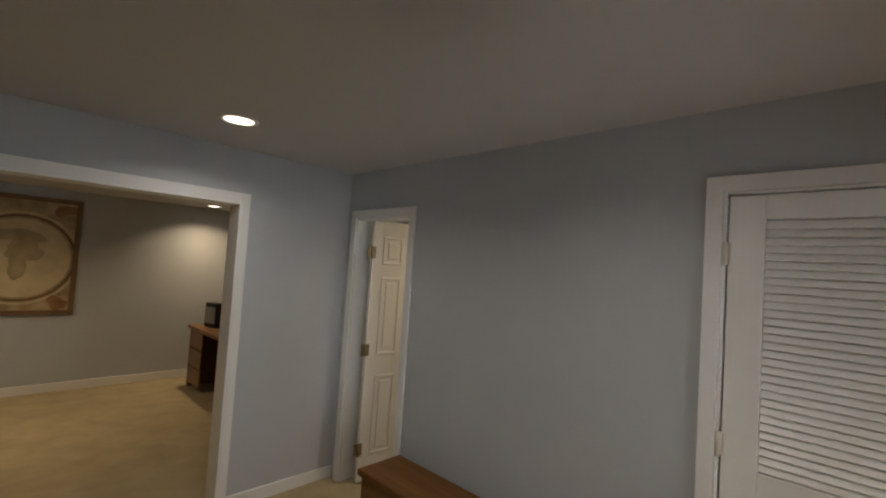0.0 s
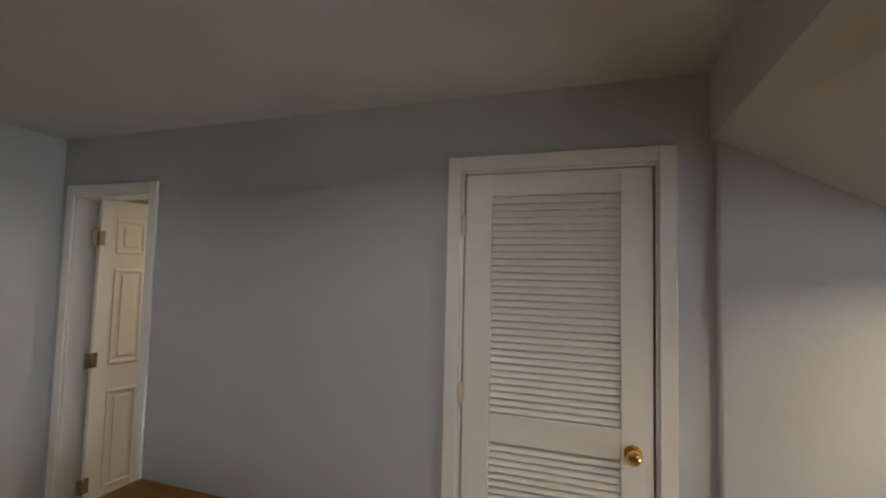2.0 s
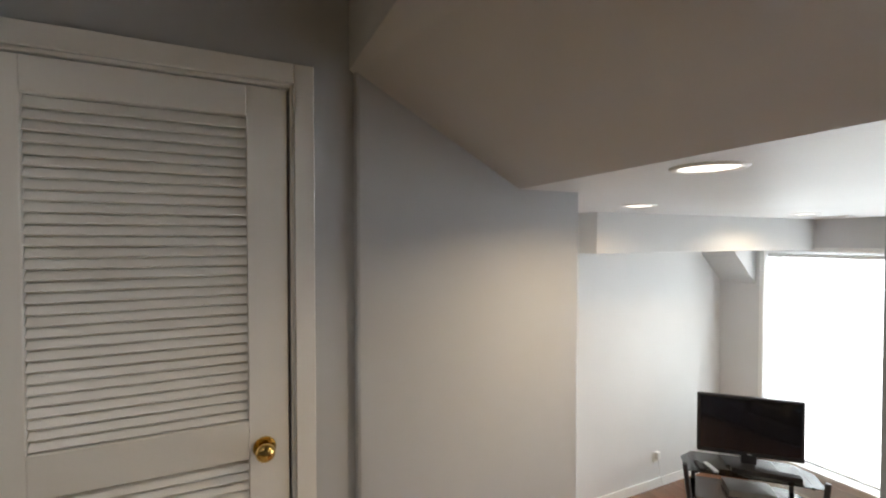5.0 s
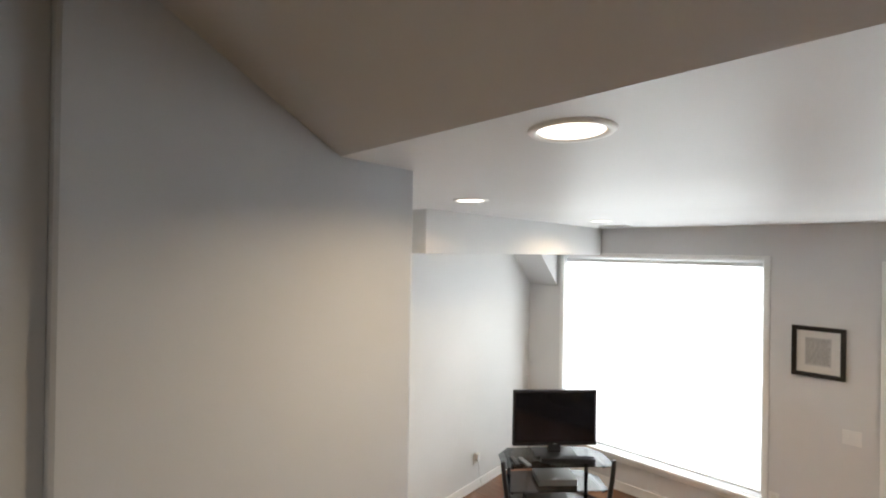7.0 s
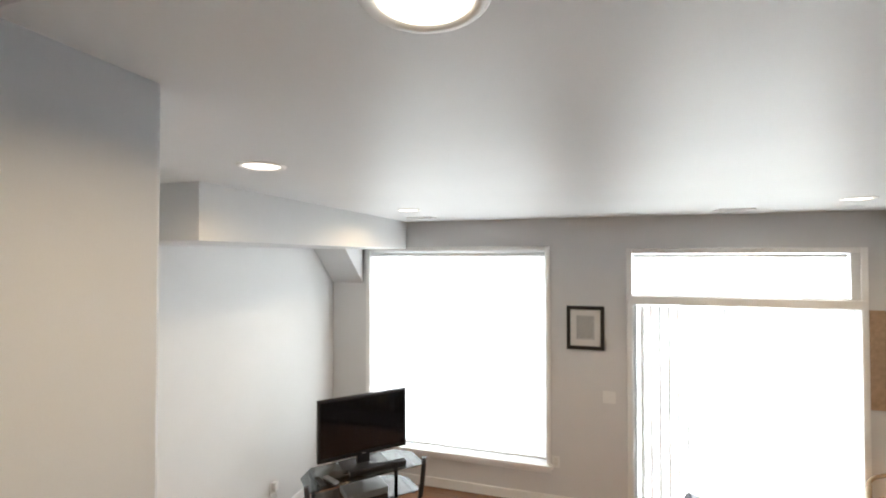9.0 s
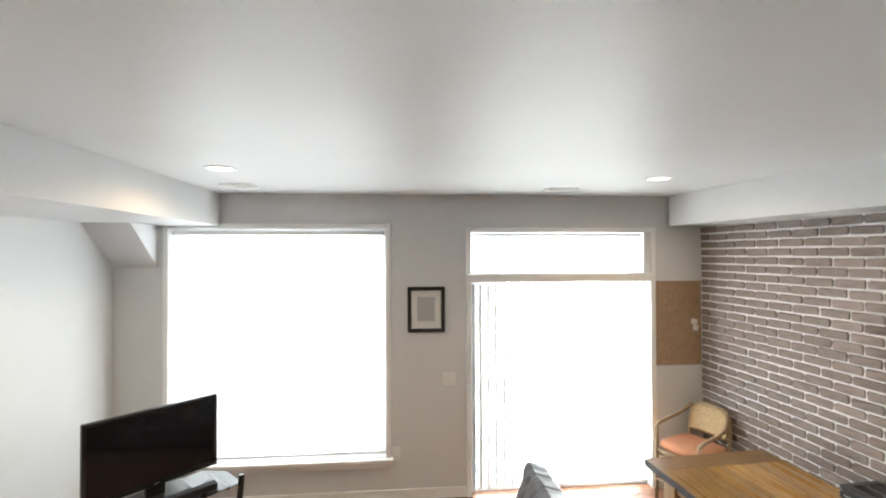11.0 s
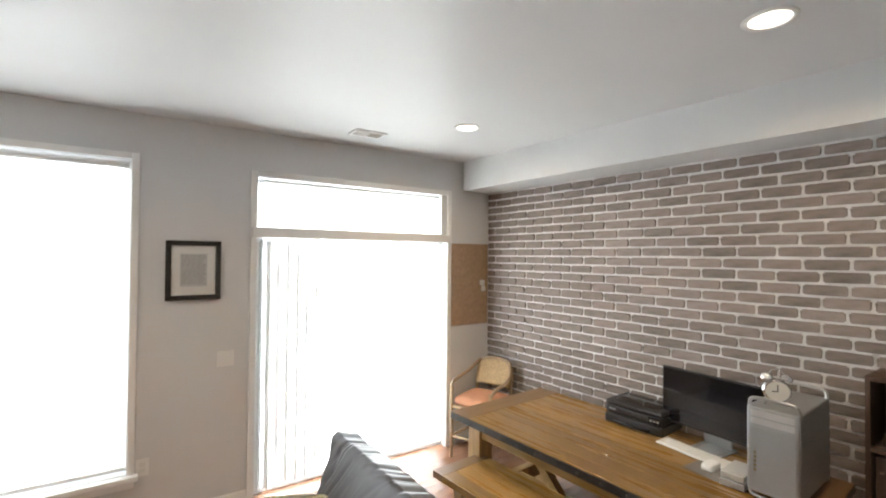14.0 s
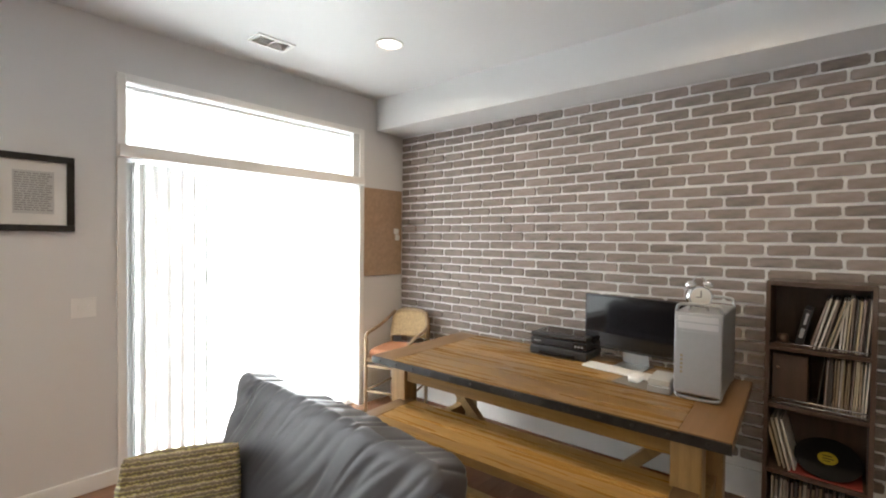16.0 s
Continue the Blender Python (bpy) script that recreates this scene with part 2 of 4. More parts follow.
struct(boxes("bulkhead_left", M_CEIL, [(-2.95, -2.04, 1.388, WY, 2.545, 2.84)], bevel=0.004), "white boxed bulkhead under the ceiling", "bulkhead")
bulk_right = struct(boxes("bulkhead_right", M_CEIL, [(2.20, 2.562, -0.45, WY - 0.003, 2.548, 2.845)], bevel=0.004), "white boxed bulkhead above the brick wall", "bulkhead")


# the brick side stands a little out of square
TURN = Matrix.Translation((2.562, WY, 0)) @ Matrix.Rotation(radians(4.0), 4, "Z") @ Matrix.Translation((-2.562, -WY, 0))
brick_base = struct(boxes("baseboard_brick_side", M_TRIM, [(2.525, 2.548, -0.4, 4.18, 0, 0.175)], bevel=0.004), "tall white baseboard under the brick wall", "baseboard")
for ob in (brick_wall, bulk_right, brick_base):
    ob.matrix_basis = TURN


def prism(name, material, profile, a, b, axis):
    """A profile of (u, z) pairs drawn out from a to b along the axis."""
    bm = bmesh.new()
    put = (lambda u, z, s: (s, u, z)) if axis == "x" else (lambda u, z, s: (u, s, z))
    lo = [bm.verts.new(put(u, z, a)) for u, z in profile]
    hi = [bm.verts.new(put(u, z, b)) for u, z in profile]
    bm.faces.new(lo), bm.faces.new(hi)
    for i in range(len(profile)):
        j = (i + 1) % len(profile)
        bm.faces.new((lo[i], lo[j], hi[j], hi[i]))
    return new(name, data_of(name, bm, material))


struct(prism("bulkhead_slope", M_WALLPALE, [(3.79, 2.545), (WY, 2.545), (WY, 2.165)], -2.95, -2.57, "x"), "small sloped boxing in the corner beside the window", "bulkhead")
soffit = struct(prism("soffit_stairs", M_HALLCEIL, [(-0.57, 3.20), (0.083, 2.84), (0.083, 2.96), (-0.45, 3.47), (-0.57, 3.47)], -1.30, 3.1, "x"), "sloped grey soffit above the stairs", "soffit")

# the edge between soffit and ceiling runs slightly askew
for ob in (ceil_low, soffit):
    for v in ob.data.vertices:
        if abs(v.co.y - 0.083) < 1e-4:
            v.co.y -= 0.034 * (v.co.x + 1.12)

# ---- structure: upper hall ----
FH = 1.085
CH = 3.458
CH_FAR = 3.365
struct(boxes("wall_hall", M_WALL, [(-1.30, -1.15, -4.12, -3.99, FH, CH), (-1.30, -1.15, -3.99, -3.375, 3.10, CH), (-1.30, -1.15, -3.375, -1.53, FH, CH),
       (-1.30, -1.15, -1.53, -0.745, 3.125, CH), (-1.30, -1.15, -0.745, -0.556, FH, CH)]), "grey painted hall wall", "wall")
struct(boxes("wall_stairs", M_WALL, [(-1.30, -1.122, -0.555, 0.386, 0, 3.3)], bevel=0.012), "grey painted wall along the stairs", "wall")
struct(boxes("wall_hall_end", M_WALL, [(-1.29, -0.30, -4.25, -4.12, FH, CH), (-0.30, 1.55, -4.25, -4.12, 3.10, CH), (1.55, 2.72, -4.25, -4.12, FH, CH)]), "grey hall wall with a wide cased opening", "wall")
struct(boxes("wall_stair_head", M_WALL, [(0.172, 3.1, -0.566, -0.44, 0, 3.24)], bevel=0.008), "grey wall end beside the stairs", "wall")
struct(boxes("wall_hall_side", M_WALL, [(2.56, 2.72, -4.12, -0.57, FH, CH)]), "grey painted hall wall", "wall")
struct(boxes("ceiling_hall", M_HALLCEIL, [(-1.29, 2.72, -4.25, -0.57, CH, CH + 0.1)]), "grey-white hall ceiling with recessed lamps", "ceiling")
struct(boxes("floor_hall", M_CARPET, [(-2.6, 4.6, -7.9, -0.55, FH - 0.16, FH)]), "beige cut-pile carpet", "carpet")
# far room behind the wide opening, and the small room behind the panelled door
struct(boxes("wall_far_room", M_WALL, [(-2.0, 4.5, -7.85, -7.7, FH, CH), (-2.0, -1.85, -7.7, -4.25, FH, CH), (4.35, 4.5, -7.7, -4.25, FH, CH), (-1.85, -1.29, -4.37, -4.25, FH, CH), (2.72, 4.35, -4.37, -4.25, FH, CH)]), "grey painted walls of the far room", "wall")
struct(boxes("ceiling_far_room", M_HALLCEIL, [(-1.85, 4.35, -7.7, -4.25, CH_FAR, CH_FAR + 0.1)]), "far room ceiling", "ceiling")
struct(boxes("wall_small_room", M_WALL, [(-2.6, -2.5, -4.24, -2.5, FH, CH), (-2.5, -1.29, -2.6, -2.5, FH, CH), (-2.5, -1.29, -4.24, -4.13, FH, CH)]), "walls of the small room", "wall")
struct(boxes("ceiling_small_room", M_HALLCEIL, [(-2.6, -1.29, -4.24, -2.5, CH, CH + 0.1)]), "small room ceiling", "ceiling")

# unseen box, added so no sky shows through the gaps round the louvred door
struct(boxes("louvre_sky_block", M_WALL, [(-2.0, -1.9, -1.75, -0.6, FH, CH), (-1.9, -1.301, -1.75, -1.65, FH, CH), (-1.9, -1.301, -0.65, -0.6, FH, CH), (-1.9, -1.301, -1.65, -0.65, 3.3, 3.4), (-1.9, -1.301, -1.65, -0.65, FH - 0.05, FH)]), "unseen box behind the louvred door that keeps sky light out", "wall")

# stairs down to the living room
stairs = struct(new("stairs"), "six wooden steps down to the living room", "stairs")
for k in range(1, 6):
    y0 = -0.55 + 0.25 * (k - 1)
    boxes("step", M_STAIR, [(-1.12, 0.19, y0, y0 + 0.25 - 0.002, 0, FH - 0.181 * k)], bevel=0.006, parent=stairs)
struct(boxes("floor_stair_side", M_STAIR, [(0.19, 2.56, -0.44, 0.0, 0.004, 0.02)]), "wooden floor beside the stairs", "floor")

# baseboards
struct(boxes("baseboard", M_TRIM, [(-2.95, 0.20, 4.184, 4.198, 0, 0.10), (2.09, 2.545, 4.184, 4.198, 0, 0.10), (-2.948, -2.934, 0.39, 4.18, 0, 0.10), 
       (-1.148, -0.36, -4.118, -4.104, FH, FH + 0.09), (-1.84, 4.3, -7.698, -7.684, FH, FH + 0.10), (-1.148, -1.136, -3.30, -1.60, FH, FH + 0.09)], bevel=0.004), "white painted baseboard", "baseboard")


def casing(name, x0, x1, z0, z1, y, w=0.06, d=0.02, sill=False, label="", category="trim"):
    """Trim round an opening in a wall that faces the room in -y."""
    segs = [(x0 - w, x0, y - d, y - 0.002, z0, z1 + w), (x1, x1 + w, y - d, y - 0.002, z0, z1 + w), (x0, x1, y - d, y - 0.002, z1, z1 + w)]
    if sill:
        segs.append((x0 - w - 0.02, x1 + w + 0.02, y - 0.06, y - 0.002, z0 - 0.035, z0 - 0.001))
        segs.append((x0 - w, x1 + w, y - d, y - 0.002, z0 - 0.09, z0 - 0.036))
    return struct(boxes(name, M_TRIM, segs, bevel=0.004), label, category)


# window with roller shade
casing("window_trim", -2.48, -0.55, 0.40, 2.52, WY, w=0.045, sill=True, label="white painted window trim and sill", category="window trim")
win = struct(new("window_1"), "large window behind a white roller shade", "window")
boxes("frame", M_TRIM, [(-2.48, -2.44, 4.28, 4.33, 0.40, 2.52), (-0.59, -0.55, 4.28, 4.33, 0.40, 2.52), (-2.44, -0.59, 4.28, 4.33, 0.40, 0.44), (-2.44, -0.59, 4.28, 4.33, 2.48, 2.52)], bevel=0.004, parent=win)
pane = boxes("pane", M_PANE, [(-2.44, -0.59, 4.30, 4.306, 0.44, 2.48)], parent=win)
pane.visible_shadow = False
shade = base("roller_shade", -1.515, 4.235, 0.41, 0, "drawn white roller shade glowing with daylight", "window shade")
bm = bmesh.new()
bmesh.ops.create_grid(bm, x_segments=24, y_segments=20, size=0.5)
for v in bm.verts:
    u, w_ = v.co.x * 1.90, v.co.y * 2.03
    v.co = (u, 0.004 * math.sin(u * 5 + w_) + 0.006 * noise.noise(Vector((u * 2, w_ * 2, 0))), 1.03 + w_)
new("fabric", data_of("fabric", bm, M_SHADE, True)).parent = shade
rod("roller", M_WHITE, (-0.95, 0, 2.07), (0.95, 0, 2.07), 0.022, parent=shade)
boxes("hem_bar", M_WHITE, [(-0.95, 0.95, -0.008, 0.008, 0.015, 0.035)], bevel=0.003, parent=shade)

# sliding door, transom, valance and vertical blinds
casing("door_trim", 0.25, 2.02, 0, 2.485, WY, w=0.05, label="white painted door trim", category="door trim")
slider = struct(new("door_1"), "white sliding glass door behind vertical blinds", "door")
boxes("frame", M_TRIM, [(0.25, 0.30, 4.27, 4.34, 0.0, 2.03), (1.97, 2.02, 4.27, 4.34, 0.0, 2.03), (1.11, 1.17, 4.28, 4.33, 0.0, 2.03), (0.30, 1.11, 4.28, 4.33, 0, 0.05), (1.17, 1.97, 4.28, 4.33, 0, 0.05), (0.30, 1.11, 4.28, 4.33, 1.97, 2.03), (1.17, 1.97, 4.28, 4.33, 1.97, 2.03)], bevel=0.004, parent=slider)
for a, b in ((0.30, 1.11), (1.17, 1.97)):
    pane = boxes("pane", M_PANE, [(a, b, 4.303, 4.309, 0.05, 1.97)], parent=slider)
    pane.visible_shadow = False
boxes("handle", M_BLACK, [(1.125, 1.155, 4.25, 4.28, 0.92, 1.15)], bevel=0.006, parent=slider)
transom = struct(new("window_2"), "transom window above the sliding door", "window")
pane = boxes("pane", M_PANE, [(0.25, 1.96, 4.30, 4.306, 2.10, 2.485)], parent=transom)
pane.visible_shadow = False
tshade = base("roller_shade", 1.105, 4.24, 2.10, 0, "white roller shade in the transom window", "window shade")
boxes("fabric", M_SHADE, [(-0.845, 0.845, -0.001, 0.001, 0.005, 0.37)], parent=tshade)
rod("roller", M_WHITE, (-0.845, 0, 0.365), (0.845, 0, 0.365), 0.016, parent=tshade)
blinds = base("vertical_blinds", 1.14, 4.215, 0.03, 0, "closed white vertical blinds over the glass door", "blinds")
boxes("valance", M_TRIM, [(-0.935, 0.90, -0.085, -0.02, 1.985, 2.06)], bevel=0.004, parent=blinds)
def slat_mesh(material, w):
    bm = bmesh.new()
    bmesh.ops.create_grid(bm, x_segments=4, y_segments=1, size=0.5)
    for v in bm.verts:
        v.co = (v.co.x * w, 0.006 * (1 - (2 * v.co.x) ** 2), 1.0 + v.co.y * 1.92)
    return data_of("slat", bm, material, True)


slat_plain = slat_mesh(M_SLAT, 0.089)
for i in range(23):
    s = new("slat", slat_plain)
    s.parent = blinds
    s.matrix_basis = pose(-0.84 + i * 0.0765, 0.0, 0, 0, 0, 12 + random.uniform(-5, 5))
# narrow strips added in front, mostly at the gathered end, as slat-edge shade
for x, w in ((-0.80, 0.05), (-0.73, 0.042), (-0.655, 0.036), (-0.575, 0.034), (-0.50, 0.028), (-0.42, 0.026), (-0.27, 0.020), (-0.12, 0.020), (0.11, 0.018), (0.34, 0.018)):
    s = new("slat", slat_mesh(M_SLATSHADE, w))
    s.parent = blinds
    s.matrix_basis = pose(x, -0.014, 0, 0, 0, 14 + random.uniform(-6, 6))
for i in range(4):
    s = boxes("slat", M_TRIM, [(-0.0445, 0.0445, -0.0008, 0.0008, 0.04, 1.96)], parent=blinds)
    s.matrix_basis = pose(-0.872 + i * 0.012 + (0.04 if i == 3 else 0), -0.01, 0, 0, 0, 78 + 3 * i)


# recessed lamps
def can_lamp(x, y, z, watts, color, spread, r=0.073):
    bm = bmesh.new()
    prof = [(r - 0.004, 0.012), (r, -0.002), (r + 0.006, -0.007), (r + 0.018, -0.007), (r + 0.024, -0.001), (r + 0.022, 0.004)]
    rings = [[bm.verts.new((a * math.cos(k * math.tau / 40), a * math.sin(k * math.tau / 40), b)) for k in range(40)] for a, b in prof]
    for p, q in zip(rings, rings[1:]):
        for k in range(40):
            bm.faces.new((p[k], p[(k + 1) % 40], q[(k + 1) % 40], q[k]))
    ob = tagged(new("recessed_lamp", data_of("recessed_lamp", bm, M_WHITE, True)), "lit round recessed lamp with white trim in the ceiling", "ceiling lamp", "recessed ceiling lamps")
    ob.location = (x, y, z)
    rod("lens", M_LENS, (0, 0, -0.0030), (0, 0, -0.0015), r - 0.002, parent=ob, seg=40)
    area("recessed_light", pose(x, y, z - 0.009), 2 * r - 0.02, 0, watts, color, True, spread)


for x, y in ((-0.473, 0.24), (-1.50, 1.17), (-1.55, 2.985), (1.51, 3.185), (1.60, 1.29)):
    can_lamp(x, y, 2.84, CAN_W, WARM, 158)
can_lamp(-0.02, -3.49, CH, 3.8, SOFT_WARM, 150)
can_lamp(0.02, -1.71, CH, 5.6, SOFT_WARM, 150)
can_lamp(-1.15, -7.25, CH_FAR, 7.0, WARM, 130)
# out of view, added to brighten the far room and its map
can_lamp(1.1, -6.2, CH_FAR, 11.0, WARM, 140)
can_lamp(-1.9, -3.0, CH, 6.0, WARM, 150)


# ceiling vents
def vent(x, y):
    v = base("ceiling_vent", x, y, 2.84, 0, "white slotted air vent in the ceiling", "vent", "ceiling vents")
    boxes("frame", M_WHITE, [(-0.13, 0.13, -0.085, -0.06, -0.010, 0), (-0.13, 0.13, 0.06, 0.085, -0.010, 0), (-0.13, -0.108, -0.06, 0.06, -0.010, 0), (0.108, 0.13, -0.06, 0.06, -0.010, 0), (-0.006, 0.006, -0.06, 0.06, -0.010, 0)], bevel=0.002, parent=v)
    boxes("back", M_PAPER, [(-0.108, 0.108, -0.06, 0.06, -0.002, -0.0005)], parent=v)
    for k in range(6):
        s = boxes("louvre", M_WHITE, [(-0.108, 0.108, -0.008, 0.008, -0.001, 0.001)], parent=v)
        s.matrix_basis = pose(0, -0.05 + k * 0.02, -0.006, 35)


vent(0.97, 3.76)
vent(-1.70, 3.72)


# ---- hall things ----
def louvre_door():
    d = struct(base("door_2", -1.167, -1.138, FH, 0, "white louvred door with brass knob, closed", "door"), "", "")
    w, h = 0.373, 2.022
    boxes("stile", M_DOOR, [(-0.018, 0.018, -w, -0.258, 0.008, h), (-0.018, 0.018, 0.258, w, 0.008, h), (-0.018, 0.018, -0.258, 0.258, 1.93, h), (-0.018, 0.018, -0.258, 0.258, 0.895, 1.012), (-0.018, 0.018, -0.258, 0.258, 0.008, 0.22)], bevel=0.003, parent=d)
    bm = bmesh.new()
    add_box(bm, -0.019, 0.019, -0.2575, 0.2575, -0.0032, 0.0032, bevel=0.0015)
    me = data_of("slat", bm, M_DOOR)
    for z0, z1 in ((1.018, 1.925), (0.226, 0.89)):
        n_ = int((z1 - z0) / 0.0285)
        for i in range(n_):
            s = new("slat", me)
            s.parent = d
            s.matrix_basis = pose(0, 0, z0 + (i + 0.5) * (z1 - z0) / n_, 0, 59, 0)
    boxes("backing", M_DOOR, [(-0.030, -0.024, -0.27, 0.27, 0.2, 1.94)], parent=d)
    rod("knob_rose", M_BRASS, (0.018, 0.301, 0.925), (0.026, 0.301, 0.925), 0.033, parent=d, seg=24)
    rod("knob_neck", M_BRASS, (0.024, 0.301, 0.925), (0.05, 0.301, 0.925), 0.012, parent=d)
    bm = bmesh.new()
    bmesh.ops.create_uvsphere(bm, u_segments=20, v_segments=12, radius=0.028)
    for v in bm.verts:
        v.co.x = v.co.x * 0.75 + 0.062
        v.co.y += 0.301
        v.co.z += 0.925
    new("knob", data_of("knob", bm, M_BRASS, True)).parent = d
    for z in (0.33, 1.08, 1.80):
        rod("hinge", M_OLDHINGE, (0.024, -w - 0.008, z - 0.045), (0.024, -w - 0.008, z + 0.045), 0.011, parent=d)
        boxes("hinge_leaf", M_OLDHINGE, [(0.0185, 0.022, -w - 0.004, -w + 0.010, z - 0.043, z + 0.043)], parent=d)


louvre_door()


def casing_x(name, y0, y1, z0, z1, x, w=0.06, d=0.018, label=""):
    segs = [(x + 0.002, x + d, y0 - w, y0, z0, z1 + w), (x + 0.002, x + d, y1, y1 + w, z0, z1 + w), (x + 0.002, x + d, y0, y1, z1, z1 + w)]
    t = 0.012
    segs += [(x - 0.15, x + 0.004, y0, y0 + t, z0, z1), (x - 0.15, x + 0.004, y1 - t, y1, z0, z1), (x - 0.15, x + 0.004, y0 + t, y1 - t, z1 - t, z1)]
    return struct(boxes(name, M_TRIM, segs, bevel=0.003), label, "door trim")


casing_x("louvre_door_trim", -1.53, -0.745, FH, 3.125, -1.15, label="white casing round the louvred door")
casing_x("panel_door_trim", -4.00, -3.375, FH, 3.10, -1.15, label="white casing round the panelled door")
struct(boxes("opening_trim", M_TRIM, [(-0.358, -0.302, -4.118, -4.10, FH, 3.165), (1.56, 1.63, -4.118, -4.10, FH, 3.165), (-0.302, 1.56, -4.118, -4.10, 3.09, 3.165),
       (-0.302, -0.288, -4.27, -4.098, FH, 3.10), (1.54, 1.552, -4.27, -4.098, FH, 3.10), (-0.288, 1.54, -4.27, -4.098, 3.086, 3.10)], bevel=0.003), "white casing round the wide opening", "door trim")


def panel_door():
    d = struct(base("door_3", -1.22, -3.90, FH + 0.01, 172, "white six-panel door standing open", "door"), "", "")
    w, h = 0.62, 2.0
    boxes("leaf", M_DOOR, [(0.01, w, -0.016, 0.016, 0, h)], bevel=0.002, parent=d)
    sides = ((0.10, 0.28), (0.35, 0.53))
    for z0, z1 in ((0.20, 0.80), (0.96, 1.56), (1.66, 1.88)):
        for a, b in sides:
            for s in (-1, 1):
                y0, y1 = sorted((s * 0.0165, s * 0.024))
                boxes("moulding", M_DOOR, [(a, b, y0, y1, z0, z0 + 0.02), (a, b, y0, y1, z1 - 0.02, z1), (a, a + 0.02, y0, y1, z0 + 0.02, z1 - 0.02), (b - 0.02, b, y0, y1, z0 + 0.02, z1 - 0.02)], bevel=0.003, parent=d)
                boxes("raised_panel", M_DOOR, [(a + 0.045, b - 0.045, y0, y1 - 0.001 if s > 0 else y1, z0 + 0.045, z1 - 0.045)], bevel=0.003, parent=d)
    for z in (0.25, 1.0, 1.75):
        rod("hinge", M_HINGE, (0.0, -0.024, z - 0.045), (0.0, -0.024, z + 0.045), 0.008, parent=d)
        boxes("hinge_leaf", M_HINGE, [(-0.03, 0.035, -0.021, -0.018, z - 0.045, z + 0.045)], parent=d)


panel_door()

chest = base("wooden_chest", -0.965, -2.52, FH, 0, "low brown wooden chest against the hall wall", "chest")
boxes("lid", M_CHEST, [(-0.165, 0.165, -0.78, 0.78, 0.405, 0.445)], bevel=0.006, parent=chest)
boxes("body", M_CHEST, [(-0.155, 0.145, -0.76, 0.76, 0.06, 0.404)], bevel=0.004, parent=chest)
boxes("plinth", M_CHEST, [(-0.16, 0.155, -0.77, 0.77, 0, 0.06)], bevel=0.004, parent=chest)

# far room: framed map, desk and radio
mp = base("framed_map", 1.07, -7.70, 1.95, 0, "large framed antique double-hemisphere world map on the wall", "picture")
W2, HM = 0.95, 1.30
boxes("frame", M_MAPINK, [(-W2, W2, 0.002, 0.035, 0, 0.05), (-W2, W2, 0.002, 0.035, HM - 0.05, HM), (-W2, -W2 + 0.05, 0.002, 0.035, 0.05, HM - 0.05), (W2 - 0.05, W2, 0.002, 0.035, 0.05, HM - 0.05)], bevel=0.005, parent=mp)
boxes("sheet", M_MAPPAPER, [(-W2 + 0.05, W2 - 0.05, 0.004, 0.014, 0.05, HM - 0.05)], parent=mp)


def flat_disc(name, material, cx, cz, rx, rz, y, parent, inner=0.0, wob=0.0, seg=64, ph=0.0):
    bm = bmesh.new()
    outer, inn = [], []
    for k in range(seg):
        a = k * math.tau / seg
        q = 1 + wob * (math.sin(2 * a + ph) * 0.5 + math.sin(3 * a + 2 * ph) * 0.4 + math.sin(7 * a + ph) * 0.15)
        outer.append(bm.verts.new((cx + rx * q * math.cos(a), y, cz + rz * q * math.sin(a))))
        if inner:
            inn.append(bm.verts.new((cx + rx * inner * math.cos(a), y, cz + rz * inner * math.sin(a))))
    if inner:
        for k in range(seg):
            j = (k + 1) % seg
            bm.faces.new((outer[k], outer[j], inn[j], inn[k]))
    else:
        bm.faces.new(outer)
    ob = new(name, data_of(name, bm, material))
    ob.parent = parent
    return ob


for s in (-1, 1):
    cx = s * 0.46
    flat_disc("hemisphere_ring", M_MAPINK, cx, 0.62, 0.47, 0.47, 0.019, mp, inner=0.95)
    flat_disc("hemisphere", M_MAPSEA, cx, 0.62, 0.425, 0.425, 0.0165, mp)
    flat_disc("continent", M_MAPLAND, cx - 0.03, 0.70, 0.17, 0.11, 0.0178, mp, wob=0.30, ph=s * 1.3)
    flat_disc("continent", M_MAPLAND, cx + 0.02, 0.55, 0.08, 0.16, 0.0182, mp, wob=0.25, ph=s * 2.1 + 1)
    flat_disc("continent", M_MAPLAND, cx + 0.06, 0.86, 0.23, 0.08, 0.0180, mp, wob=0.35, ph=s * 0.7 + 2)
    flat_disc("outer_ring", M_MAPSEA, cx, 0.62, 0.505, 0.505, 0.0160, mp, inner=0.96)
    for v in (0.13, 1.17):
        flat_disc("corner_ornament", M_MAPRED, s * 0.80, v, 0.09, 0.07, 0.0172, mp, wob=0.4, ph=v * 3 + s)
flat_disc("corner_ornament", M_MAPRED, 0, 1.15, 0.10, 0.06, 0.0172, mp, wob=0.3)
flat_disc("corner_ornament", M_MAPRED, 0, 0.12, 0.10, 0.06, 0.0172, mp, wob=0.3)

desk = base("wooden_desk", -1.35, -6.75, FH, 0, "reddish-brown wooden desk in the far room", "desk")
boxes("top", M_DESK, [(-0.40, 0.38, -0.52, 0.70, 0.72, 0.76)], bevel=0.006, parent=desk)
each("side_panel", M_DESK, [(-0.38, 0.35, -0.50, -0.46, 0, 0.72), (-0.38, 0.35, 0.64, 0.68, 0, 0.72)], bevel=0.004, parent=desk)
